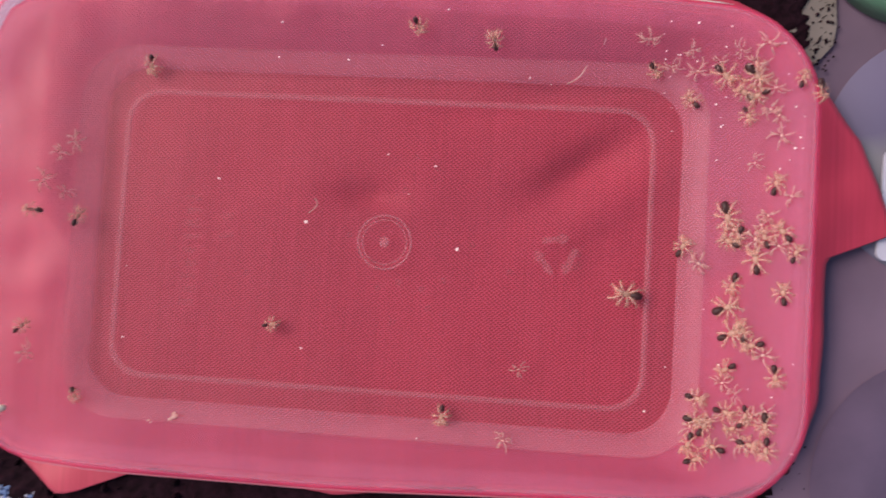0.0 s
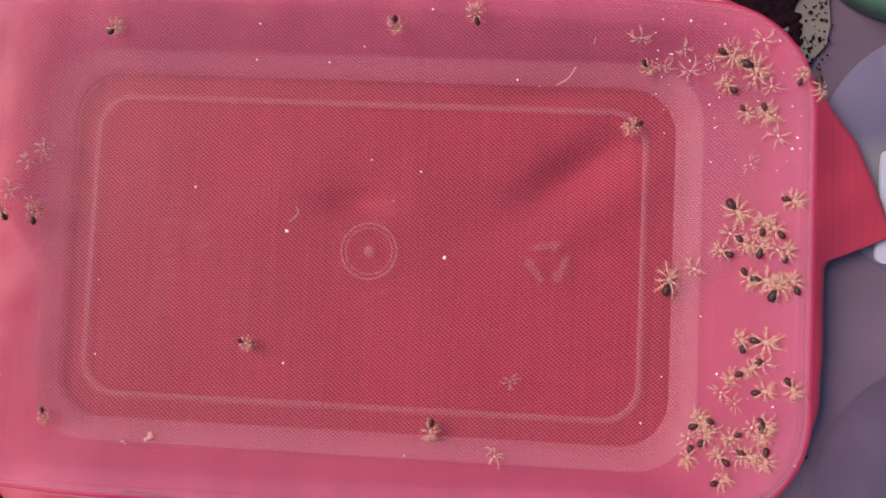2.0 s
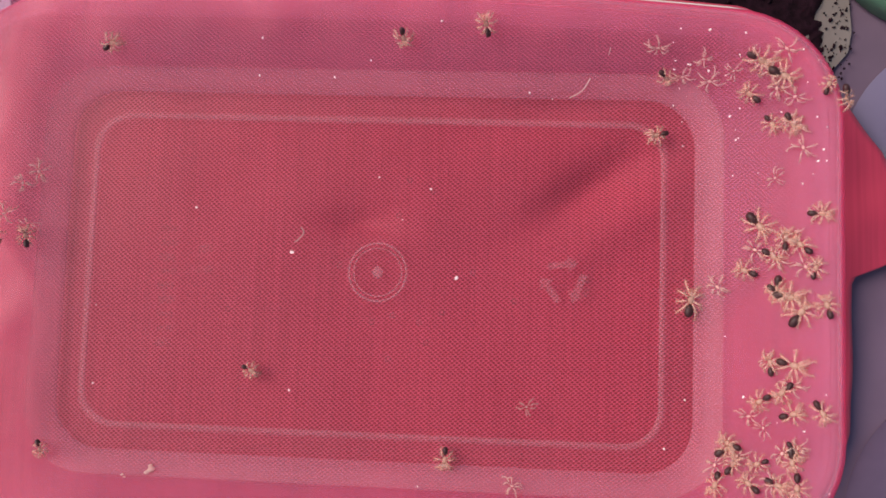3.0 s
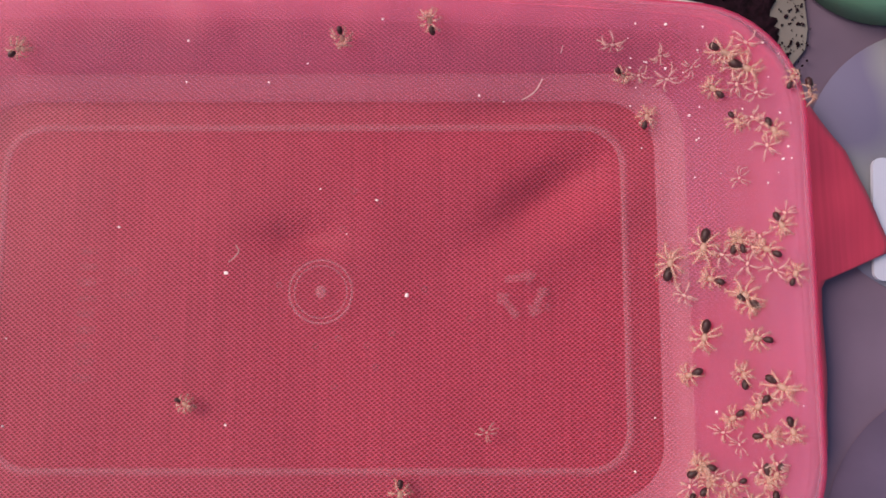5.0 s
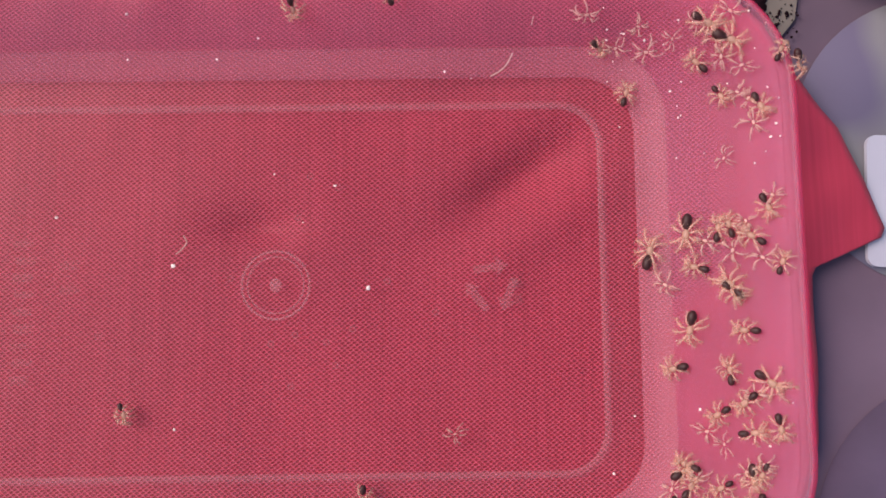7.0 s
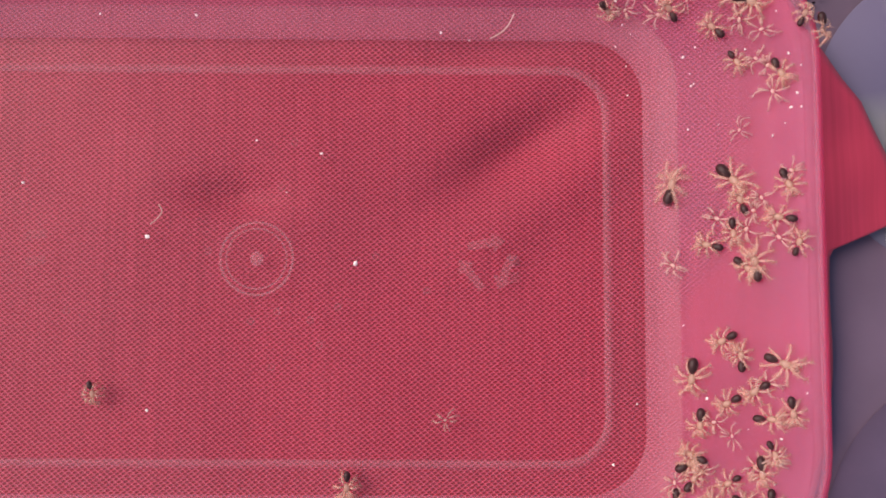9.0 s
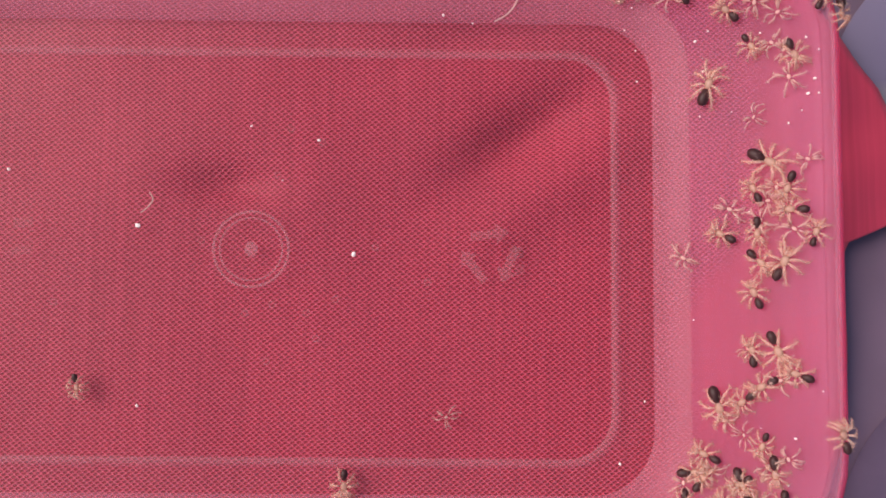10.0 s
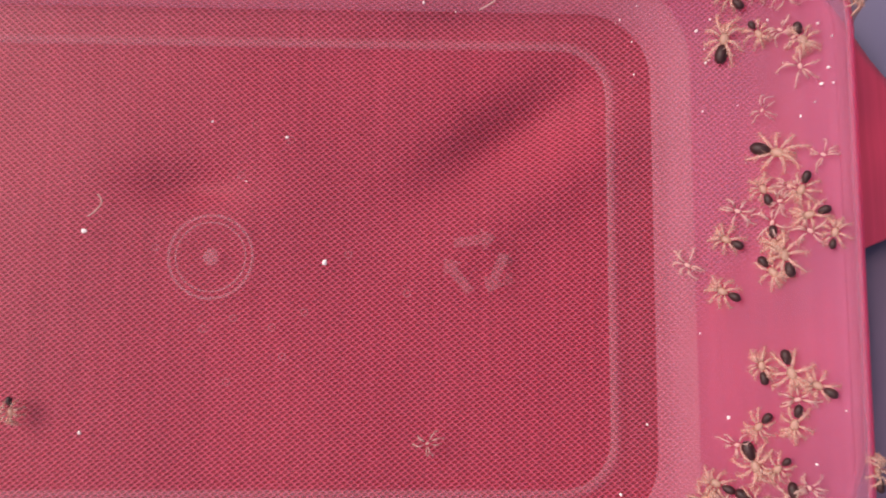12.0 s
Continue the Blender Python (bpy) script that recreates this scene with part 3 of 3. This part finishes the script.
    if out > 0:  # clings to the edge of the lip
        n = Vector((x - TX, 0.0, 0.130)).normalized()
        z = TZ + 0.0122
    f = Vector((math.cos(radians(heading)), math.sin(radians(heading)), 0))
    f = (f - n * f.dot(n)).normalized()
    r = f.cross(n)
    m = Matrix((r, f, n)).transposed().to_4x4()
    m.translation = (x, y, z)
    return m


def leg_mesh(reach, angle, rng, base_r=0.00030, curl=0.0, high=1.0, hairs=34):
    """One leg: hip at the body, knee raised, foot on the ground, with fine bristles."""
    bm = bmesh.new()
    a = radians(angle)
    b = a + radians(rng.uniform(-12, 12)) + 0.6 * curl
    hip = Vector((0.0005 * math.sin(a), 0.0006 * math.cos(a), 0.0007))
    knee = hip + Vector((0.40 * reach * math.sin(a), 0.40 * reach * math.cos(a), 0.0006 * high))
    shin = knee + Vector((0.34 * reach * math.sin(b), 0.34 * reach * math.cos(b), -0.0006 * high))
    foot = shin + Vector((0.28 * reach * math.sin(b + curl), 0.28 * reach * math.cos(b + curl), -shin.z + 0.00010))
    pts = [hip, hip.lerp(knee, 0.5) + Vector((0, 0, 0.0002)), knee, knee.lerp(shin, 0.5) + Vector((0, 0, 0.00012)), shin, shin.lerp(foot, 0.55), foot]
    tube(bm, pts, [base_r, base_r * 1.12, base_r * 1.04, base_r * 0.92, base_r * 0.84, base_r * 0.66, base_r * 0.36], 6)
    for k in range(hairs):
        f = rng.uniform(0.8, len(pts) - 1.2)
        root = pts[int(f)].lerp(pts[int(f) + 1], f - int(f))
        along = (pts[int(f) + 1] - pts[int(f)]).normalized()
        side = along.cross(Vector((0, 0, 1))).normalized() * (1 if k % 2 else -1)
        tip = root + base_r * rng.uniform(2.0, 4.2) * (side + 0.7 * along + Vector((0, 0, rng.uniform(-0.2, 0.7))))
        tube(bm, [root, tip], [base_r * 0.17, base_r * 0.05], 3)
    return bm


def spiderling(scale, seed, tucked=1.0, spread=1.0):
    """tucked: how far its legs reach, less than one for a resting one; spread: how far it has stretched them."""
    rng = random.Random(seed)
    plump = rng.uniform(0.8, 1.15)
    if tucked < 1:
        s = tagged(new("spiderling"), "small resting spiderling with tucked tan legs and dark abdomen", "spiderling", "spiderlings in the tub")
    else:
        s = tagged(new("spiderling"), "cream-legged tarantula spiderling with a dark abdomen", "spiderling", "spiderlings in the tub")
    bm = bmesh.new()
    blob(bm, (0, -0.0022 * scale, 0.0009), (0.00078 * scale * plump, 0.00124 * scale * plump, 0.00072 * scale * plump), 9, 14, -0.15)
    part("abdomen", bm, ABDOMEN, s, "dark brown oval abdomen")
    bm = bmesh.new()
    blob(bm, (0, 0, 0.0007), (0.00064 * scale, 0.00095 * scale, 0.00042 * scale), 8, 12, 0.1)
    part("carapace", bm, CARAPACE, s, "tan carapace")
    for side in (-1, 1):
        for angle, reach in ((22, 0.0037), (55, 0.0033), (100, 0.0032), (145, 0.0038)):
            part("leg", leg_mesh(reach * scale * tucked * spread * rng.uniform(0.82, 1.15), side * (angle + rng.uniform(-12, 12)), rng, 0.000205 * scale, side * rng.uniform(-0.2, 0.45)), LEG, s)
        part("pedipalp", leg_mesh(0.0017 * scale, side * (9 + rng.uniform(0, 6)), rng, 0.00020 * scale), LEG, s)
    return s


def shed_skin(scale, seed):
    rng = random.Random(seed)
    s = tagged(new("shed_skin"), "crumpled pale shed skin of a spiderling", "shed skin", "shed skins in the tub")
    bm = bmesh.new()
    blob(bm, (0, 0, 0.0008), (0.0004 * scale, 0.0006 * scale, 0.00022 * scale), 6, 10)
    part("carapace", bm, MOLT, s)
    for k in range(8):
        part("leg", leg_mesh(0.0034 * scale * rng.uniform(0.5, 1.15), 45 * k + rng.uniform(-35, 35), rng, 0.00016 * scale, rng.choice((-1, 1)) * rng.uniform(0.1, 0.7), rng.uniform(0.2, 1.6)), MOLT, s)
    return s


SMALL = [spiderling(sc, sd, 1.0, 0.68) for sc, sd in ((0.74, 11), (0.78, 12), (0.82, 13), (0.70, 14), (0.77, 15), (0.80, 16), (0.75, 17), (0.84, 18))]
RESTING = [spiderling(sc, sd, tk) for sc, sd, tk in ((0.66, 41, 0.5), (0.68, 42, 0.62), (0.70, 43, 0.55))]
LARGE = [spiderling(sc, sd, 1.0, 0.86) for sc, sd in ((0.98, 21), (0.95, 22), (1.0, 23))]


def brood(firsts, count):
    """The first spiderlings and copies of them, in turn."""
    return firsts + [copy_thing(firsts[k % len(firsts)], pose(0, 0, 0)) for k in range(count - len(firsts))]


def crawl(ob, *rows):
    """The way of one spiderling: rows of seconds, millimetres in the plan and heading."""
    walk(ob, [(t, perch(x, y, h)) for t, x, y, h in rows])


SMALL, LARGE, RESTING = brood(SMALL, 35), brood(LARGE, 7), brood(RESTING, 6)
MOLTS = [shed_skin(sc, sd) for sc, sd in ((0.62, 31), (0.72, 32), (0.52, 33), (0.66, 34), (0.76, 35))]
for k, (x, y) in enumerate([(64.3, 44.1), (78.2, 44.2), (73.4, 43.3), (61.1, 41.5), (55.0, 45.7), (80.1, 31.0), (82.0, 25.4), (77.9, 20.0), (73.9, -25.7), (68.9, -1.1), (80.4, 9.1), (78.5, 4.3), (31.6, -26.4), (29.0, -42.2), (-72.1, 18.5), (-74.5, 15.8), (-77.0, 9.2), (-73.2, 7.1), (-77.8, -29.2), (77.7, 37.4), (81.5, 29.6), (66.3, 40.2), (76.8, -14.8), (68.4, -35.8), (78.9, -31.9), (79.4, 7.2), (82.3, 2.9), (76.2, -27.6), (72.0, -33.6), (80.4, -19.2), (84.0, 13.0), (76.6, 40.6), (70.2, 41.6), (80.6, 35.4), (74.8, 6.2), (81.2, -30.4), (77.0, -37.6)]):
    m = perch(x, y, 137 * k % 360)
    if k < 5:
        MOLTS[k].matrix_basis = m
    else:
        copy_thing(MOLTS[k % 5], m)


# ---- crumbs and fibres ----
def crumbs():
    bm = bmesh.new()
    bmesh.ops.create_icosphere(bm, subdivisions=1, radius=0.00029)
    for v in bm.verts:
        v.co *= 1 + 0.3 * noise.noise(v.co * 4000)
    me = mesh_of("white_crumb", bm, CRUMB, False)
    spots = [(-18.0, 3.4), (16.6, -0.9), (-38.9, 12.3), (63.1, -23.8), (59.1, -33.6), (-59.3, -9.0), (-58.9, -25.3), (10.7, 17.5), (-26.3, 40.5), (-10.3, 40.4), (10.3, -42.7), (84.0, 31.2), (84.1, 22.8), (85.3, 22.7), (84.9, 24.9), (85.4, 29.1), (70.7, 47.2), (64.1, 47.8), (58.6, 48.0), (12.5, 49.2), (85.1, -20.4), (81.9, -27.4), (72.9, -22.2), (72.0, 34.4), (70.4, 33.1), (82.2, 37.8), (62.1, 43.0), (65.7, 41.8), (58.9, 40.2), (-24.2, 46.5), (5.0, 10.9), (-0.2, 19.7), (-17.2, -25.1), (-2.3, 43.2), (30.6, 38.1), (35.4, 37.0), (80.9, 43.7)]
    rng = random.Random(77)
    spots += [(rng.uniform(57, 84), rng.uniform(26, 47)) for k in range(24)] + [(rng.uniform(69, 86), rng.uniform(-40, 22)) for k in range(12)]
    for k, (x, y) in enumerate(spots):
        ob = tagged(new("white_crumb", me), "tiny white crumb stuck to the tub", "crumb", "white crumbs")
        sc = 1.35 if k < 2 else (0.45 if k < 37 else 0.2) + 0.5 * ((k * 7) % 5) / 5
        ob.matrix_basis = perch(x, y, 77 * k, 0.0002) @ Matrix.Diagonal((sc, 1.3 * sc, 0.7, 1))


crumbs()


def fibre(name, points, r, label):
    bm = bmesh.new()
    pts = [perch(x, y, 0, 0.00015).translation for x, y in points]
    fine = []
    for k in range(len(pts) - 1):
        p0, p1, p2, p3 = pts[max(k - 1, 0)], pts[k], pts[k + 1], pts[min(k + 2, len(pts) - 1)]
        for j in range(5):
            t = j / 5
            fine.append(0.5 * (2 * p1 + (p2 - p0) * t + (2 * p0 - 5 * p1 + 4 * p2 - p3) * t * t + (3 * p1 - p0 - 3 * p2 + p3) * t**3))
    fine.append(pts[-1])
    tube(bm, fine, [r] * len(fine), 6)
    return tagged(part(name, bm, MOLT), label, "fibre")


fibre("fibre", [(38.9, 37.3), (40.7, 38.2), (41.9, 39.3), (42.8, 40.9)], 0.00014, "pale bent fibre on the plastic")
fibre("fibre", [(46.0, 45.4), (45.8, 44.4)], 0.00010, "pale short fibre on the plastic")
fibre("fibre", [(-16.3, 8.8), (-15.7, 7.6), (-16.6, 6.3), (-17.6, 5.5)], 0.00012, "pale curled fibre on the plastic")


EGG = mat_plain("pale_egg_or_glint", (0.66, 0.52, 0.42), 0.4, 0.15, 600.0)


def droplet(x, y, r, skin=None):
    bm = bmesh.new()
    blob(bm, (0, 0, 0), (r, r * 1.2, r * 0.6), 8, 12)
    ob = part("pale_egg_or_glint", bm, skin or EGG)
    ob.matrix_basis = perch(x, y, 30, 0.5 * r)
    return tagged(ob, "small pale undeveloped egg, also used for glints on the plastic", "egg")


droplet(-80.0, -42.3, 0.00105)
droplet(-79.1, -41.2, 0.0008)
# these pale specks stand in for a cluster of glints on the plastic
droplet(-44.4, -42.0, 0.00065, MOLT)
droplet(-45.1, -42.5, 0.0005, MOLT)
droplet(-44.8, -41.4, 0.0004, MOLT)
droplet(-50.0, -43.1, 0.0003, MOLT)
droplet(-49.2, -43.4, 0.00025, MOLT)


# ---- what moves ----
def motions():
    large, small, resting = LARGE, SMALL, RESTING
    crawl(large[0], (0, 71.8, 38.8, -41), (1, 72.0, 39.2, -38), (2, 73.4, 41.9, -25), (5, 75.1, 43.0, -31), (12, 75.2, 42.6, -31))
    crawl(large[1], (0, 77.3, 38.1, -41), (1, 77.1, 38.2, -43), (2, 78.0, 38.9, -28), (5, 78.9, 39.8, -22), (12, 78.9, 39.4, -22))
    crawl(small[0], (0, 65.8, 34.5, 136), (1, 63.5, 32.5, 184), (1.5, 55.2, 28.5, 206), (3, 56.6, 29.6, 193), (3.1, 58.9, 30.4, 144), (3.2, 61.0, 31.1, 94), (5, 63.3, 33.8, 73), (7, 63.5, 33.8, 72), (9, 67.7, 40.9, 116), (12, 67.6, 40.8, 116))
    crawl(small[1], (0, 75.4, 35.1, 145), (1, 74.8, 36.2, 147), (2, 73.3, 36.7, 146), (5, 74.1, 37.4, 141), (12, 74.2, 37.0, 141))
    crawl(small[2], (0, 77.7, 34.1, -159), (1, 77.4, 34.9, -185), (1.5, 79.0, 32.3, -128), (2, 80.3, 29.7, -70), (3, 80.6, 30.1, -56), (5, 83.1, 28.0, -61), (9, 83.1, 28.1, -62), (11, 82.3, 29.1, -70), (12, 82.4, 29.0, -70))
    crawl(small[3], (0, 76.5, 30.0, -59), (2, 77.1, 30.4, -52), (5, 77.9, 30.7, -50), (9, 77.8, 30.9, -52), (11, 77.7, 31.0, -54), (12, 77.8, 31.0, -54))
    crawl(resting[0], (0, 84.9, 36.9, 74), (5, 85.6, 37.1, 69), (9, 85.7, 36.8, 65), (12, 85.6, 36.7, 65))
    crawl(small[4], (0, 88.1, 34.2, -66), (5, 88.7, 34.6, -71), (9, 88.5, 34.5, -67), (12, 88.3, 34.4, -67))
    crawl(resting[1], (0, 57.7, 40.6, -58), (5, 58.2, 41.6, -60), (12, 58.4, 41.3, -60))
    crawl(small[5], (0, 81.5, 15.7, 74), (1, 81.4, 15.8, 76), (1.5, 83.3, 14.0, 31), (2, 85.0, 12.4, -14), (3, 84.9, 12.8, -3), (5, 83.5, 10.8, -63), (7, 83.4, 11.0, -63), (9, 83.7, 10.9, -64), (10, 81.6, 8.9, -114), (11, 81.6, 8.6, -116), (12, 81.6, 8.5, -116))
    crawl(large[2], (0, 73.6, 8.7, -75), (1, 73.5, 9.3, -80), (2, 76.1, 10.4, -46), (3, 75.6, 10.7, -45), (5, 72.1, 7.7, -104), (7, 72.1, 7.5, -100), (9, 77.1, 12.1, -41), (10, 79.7, 13.0, -27), (11, 79.3, 14.0, -15), (12, 79.3, 13.9, -15))
    crawl(small[6], (0, 75.6, 4.6, -112), (1, 75.9, 4.5, -96), (2, 77.3, 3.9, -43), (3, 77.7, 4.8, -30), (4, 77.3, 6.8, 25), (5, 76.8, 8.6, 81), (7, 76.7, 8.3, 79), (8, 76.8, 6.0, -4), (9, 76.9, 3.7, -86), (10, 78.1, 2.4, -91), (11, 78.6, 1.5, -89), (12, 78.6, 1.4, -89))
    crawl(small[7], (0, 82.7, 5.9, 134), (2, 81.8, 7.2, 138), (5, 81.3, 6.7, 155), (7, 81.0, 6.6, 151), (9, 82.3, 6.0, 171), (10, 81.8, 5.8, 178), (11, 82.3, 5.2, 194), (12, 82.3, 5.1, 194))
    crawl(small[8], (0, 80.0, 4.7, 113), (2, 80.2, 8.0, 77), (5, 77.6, 8.6, 111), (7, 78.1, 8.8, 109), (9, 77.8, 9.0, 115), (10, 77.7, 9.2, 120), (11, 77.7, 9.0, 115), (12, 77.7, 9.0, 115))
    crawl(small[9], (0, 73.9, 3.8, 157), (5, 73.0, 1.8, 164), (9, 73.4, 2.1, 168), (10, 73.6, 2.5, 155), (11, 73.4, 2.4, 155), (12, 73.4, 2.3, 155))
    crawl(small[10], (0, 65.8, 2.5, 59), (0.3, 63.7, 0.3, 28), (1, 73.6, -4.4, -7), (2, 78.1, -2.9, -51), (3, 78.6, -2.2, -32), (5, 78.5, -3.0, -39), (7, 78.5, -2.8, -41), (9, 78.6, -1.8, -35), (11, 78.4, -2.3, -46), (12, 78.4, -2.4, -46))
    crawl(large[3], (0, 78.7, 0.1, 98), (1, 78.5, -0.3, 96), (1.5, 79.8, -1.8, 45), (2, 80.8, -3.1, -5), (3, 80.1, -2.8, -8), (4, 78.9, -1.9, 66), (5, 78.0, -1.4, 140), (7, 77.9, -1.3, 138), (9, 79.4, -0.7, 102), (10, 81.2, -1.8, 58), (11, 79.6, -0.0, 111), (12, 79.6, -0.1, 111))
    crawl(small[11], (0, 85.1, 1.6, 67), (1, 83.8, 0.8, 73), (2, 83.9, 2.5, 73), (3, 83.8, 2.7, 75), (5, 85.1, 2.2, 67), (9, 84.8, 2.1, 67), (11, 84.9, 2.7, 76), (12, 84.9, 2.6, 76))
    crawl(small[12], (0, 75.0, -5.4, -107), (1, 74.3, -2.3, -149), (1.5, 77.2, 0.7, -218), (2, 80.0, 3.8, -287), (2.5, 79.0, 1.2, -375), (3, 78.1, -1.4, -462), (5, 69.2, -15.8, -521), (7, 69.5, -15.5, -529), (9, 72.1, -26.4, -457), (9.5, 72.7, -30.3, -444), (10, 75.8, -35.1, -424), (11, 75.7, -33.0, -385), (12, 75.6, -33.1, -385))
    crawl(small[13], (0, 83.2, -6.4, 98), (1, 81.9, -6.2, 114), (2, 84.9, -3.2, 116), (3, 85.4, -4.1, 110), (5, 79.4, -9.0, 174), (7, 79.5, -8.9, 178), (9, 75.1, -13.1, 207), (9.5, 76.3, -9.8, 162), (10, 77.6, -6.4, 118), (10.4, 79.6, -6.1, 125), (10.8, 78.4, -6.8, 150), (11.2, 72.5, -5.2, 157), (12, 72.8, -4.9, 157))
    crawl(large[4], (0, 74.3, -10.0, 21), (1, 76.0, -8.5, 28), (2, 82.6, -4.2, 57), (3, 81.7, -5.5, 51), (4, 76.7, -7.1, -27), (5, 71.7, -8.9, -104), (7, 72.1, -8.9, -104), (9, 71.1, -19.2, -98), (9.5, 72.8, -23.8, -83), (10, 73.2, -23.9, -70), (10.5, 75.9, -28.2, -70), (11, 75.9, -28.2, -67), (12, 75.8, -28.3, -67))
    crawl(large[5], (0, 53.9, -8.5, 171), (0.5, 54.4, -7.7, 199), (0.75, 57.5, -7.3, 148), (1, 60.5, -6.9, 97), (2, 64.1, -3.5, 76), (3, 64.0, -3.8, 79), (5, 66.8, 5.1, 76), (7, 66.7, 5.1, 75), (8.8, 67.5, 7.6, 67), (9, 68.9, 12.2, 74), (9.5, 71.6, 24.6, 67), (10, 72.4, 26.0, 67), (11, 73.4, 31.2, 76), (11.5, 73.8, 31.0, 76), (12, 73.9, 31.1, 76))
    crawl(large[6], (0, 75.2, -15.3, 25), (1, 76.7, -14.5, 34), (2, 80.9, -15.1, -4), (3, 80.7, -15.5, -11), (5, 82.4, -17.3, -32), (7, 82.7, -17.4, -34), (9, 82.7, -16.2, -20), (10, 80.3, -15.0, -63), (11, 79.9, -15.7, -72), (12, 79.9, -15.8, -72))
    crawl(small[14], (0, 77.1, -14.6, 96), (5, 77.3, -15.5, 95), (9, 77.5, -15.2, 93), (11, 77.0, -14.9, 99), (12, 76.9, -15.0, 99))
    crawl(small[15], (0, 78.5, -17.5, -167), (2, 78.8, -20.4, -139), (5, 79.1, -20.8, -140), (9, 79.0, -20.6, -150), (10, 78.3, -20.3, -153), (11, 80.1, -22.4, -109), (12, 80.0, -22.5, -109))
    crawl(small[16], (0, 74.3, -22.9, -153), (2, 75.6, -22.6, -152), (5, 75.4, -23.1, -150), (9, 75.6, -22.7, -152), (11, 76.3, -23.0, -138), (12, 76.3, -23.1, -138))
    crawl(small[17], (0, 82.5, -23.4, -80), (1, 82.1, -23.4, -82), (2, 85.2, -23.7, -53), (3, 84.8, -23.8, -54), (5, 83.6, -24.8, -76), (9, 83.5, -23.5, -82), (9.5, 82.8, -20.9, -138), (10, 82.1, -18.1, -195), (11, 82.5, -17.2, -206), (12, 82.4, -17.3, -206))
    crawl(small[18], (0, 69.7, -29.7, -10), (1, 76.3, -26.5, 26), (2, 80.9, -24.6, 10), (3, 80.6, -24.4, 16), (5, 80.3, -25.8, 3), (7, 80.3, -25.4, 6), (9, 81.0, -24.5, 1), (9.5, 83.8, -24.9, -3), (9.75, 85.0, -25.6, 86), (10, 87.0, -26.2, 100), (10.5, 88.1, -27.6, 95), (11, 88.2, -27.8, 95), (12, 88.2, -27.9, 95))
    crawl(small[19], (0, 78.0, -31.9, -80), (1, 78.0, -30.3, -82), (2, 81.3, -31.3, -36), (3, 80.8, -31.4, -48), (5, 81.0, -32.3, -121), (7, 80.8, -32.1, -123), (9, 81.3, -29.8, -60), (10, 78.3, -29.0, -113), (11, 78.2, -28.3, -143), (12, 78.1, -28.4, -143))
    crawl(small[20], (0, 69.5, -34.3, -9), (1, 70.6, -33.5, 3), (2, 70.7, -32.4, 22), (5, 70.3, -32.5, 28), (9, 70.8, -32.5, 24), (10, 70.0, -34.0, 4), (11, 70.2, -33.3, 14), (12, 70.1, -33.4, 14))
    crawl(small[21], (0, 74.7, -31.7, -9), (1, 75.3, -32.2, -14), (1.5, 73.0, -31.9, 74), (2, 70.7, -31.2, 163), (5, 70.6, -31.5, 163), (9, 70.8, -31.1, 162), (11, 71.5, -31.0, 161), (12, 71.4, -31.1, 161))
    crawl(small[22], (0, 71.0, -35.2, 54), (2, 71.4, -35.0, 53), (3, 71.4, -35.1, 52), (12, 70.8, -34.5, 52))
    crawl(small[23], (0, 67.8, -39.5, -99), (2, 68.0, -39.5, -100), (12, 67.6, -39.0, -100))
    crawl(small[24], (0, 68.7, -42.1, 17), (1, 70.2, -42.5, 20), (2, 73.2, -42.6, 19), (12, 72.8, -42.1, 19))
    crawl(small[25], (0, 72.2, -39.1, 156), (2, 73.4, -38.4, 140), (12, 73.0, -37.9, 140))
    crawl(small[26], (0, 78.4, -37.5, -18), (2, 78.3, -37.5, -24), (3, 77.9, -37.8, -26), (12, 77.6, -37.5, -26))
    crawl(small[27], (0, 75.8, -34.8, -160), (2, 75.6, -34.5, -160), (3, 75.1, -34.5, -164), (9, 75.4, -34.9, -155), (12, 74.9, -34.8, -155))
    crawl(small[28], (0, 81.1, -33.3, -85), (2, 80.5, -33.3, -84), (12, 79.6, -32.7, -84))
    crawl(small[29], (0, 81.0, -38.0, -91), (2, 80.7, -37.9, -89), (3, 80.5, -37.7, -91), (12, 80.1, -37.4, -91))
    crawl(resting[2], (0, -24.1, -20.1, 13), (2.5, -25.2, -21.4, -25), (5.5, -24.7, -21.2, -30), (7, -25.8, -22.5, -70), (9.5, -26.0, -22.4, -76), (10.5, -26.9, -22.2, -81), (12, -26.5, -22.2, -81))
    crawl(small[34], (0, 15.4, -37.9, -91), (12, 15.8, -37.1, -91))
    crawl(resting[3], (0, -67.8, -39.1, -66), (12, -67.5, -39.2, -66))
    crawl(small[30], (0, -70.7, 1.7, 61), (2.5, -73.3, 4.9, 98), (12, -73.9, 4.7, 98))
    crawl(resting[4], (0, -78.7, 2.3, -180), (2.5, -78.2, 4.9, -241), (12, -78.8, 4.6, -241))
    crawl(resting[5], (0, -78.7, -23.5, 41), (12, -78.8, -23.9, 41))
    crawl(small[31], (0, -56.4, 37.8, -93), (0.75, -56.4, 41.6, -25), (1.5, -55.4, 45.4, 43), (2.5, -55.7, 45.7, 41), (12, -56.7, 45.9, 41))
    crawl(small[32], (0, 6.1, 46.7, -75), (2.5, 4.9, 46.9, -85), (12, 4.7, 47.0, -85))
    crawl(small[33], (0, 22.4, 45.0, 97), (1.5, 21.3, 49.0, 100), (12, 21.1, 49.1, 100))


motions()
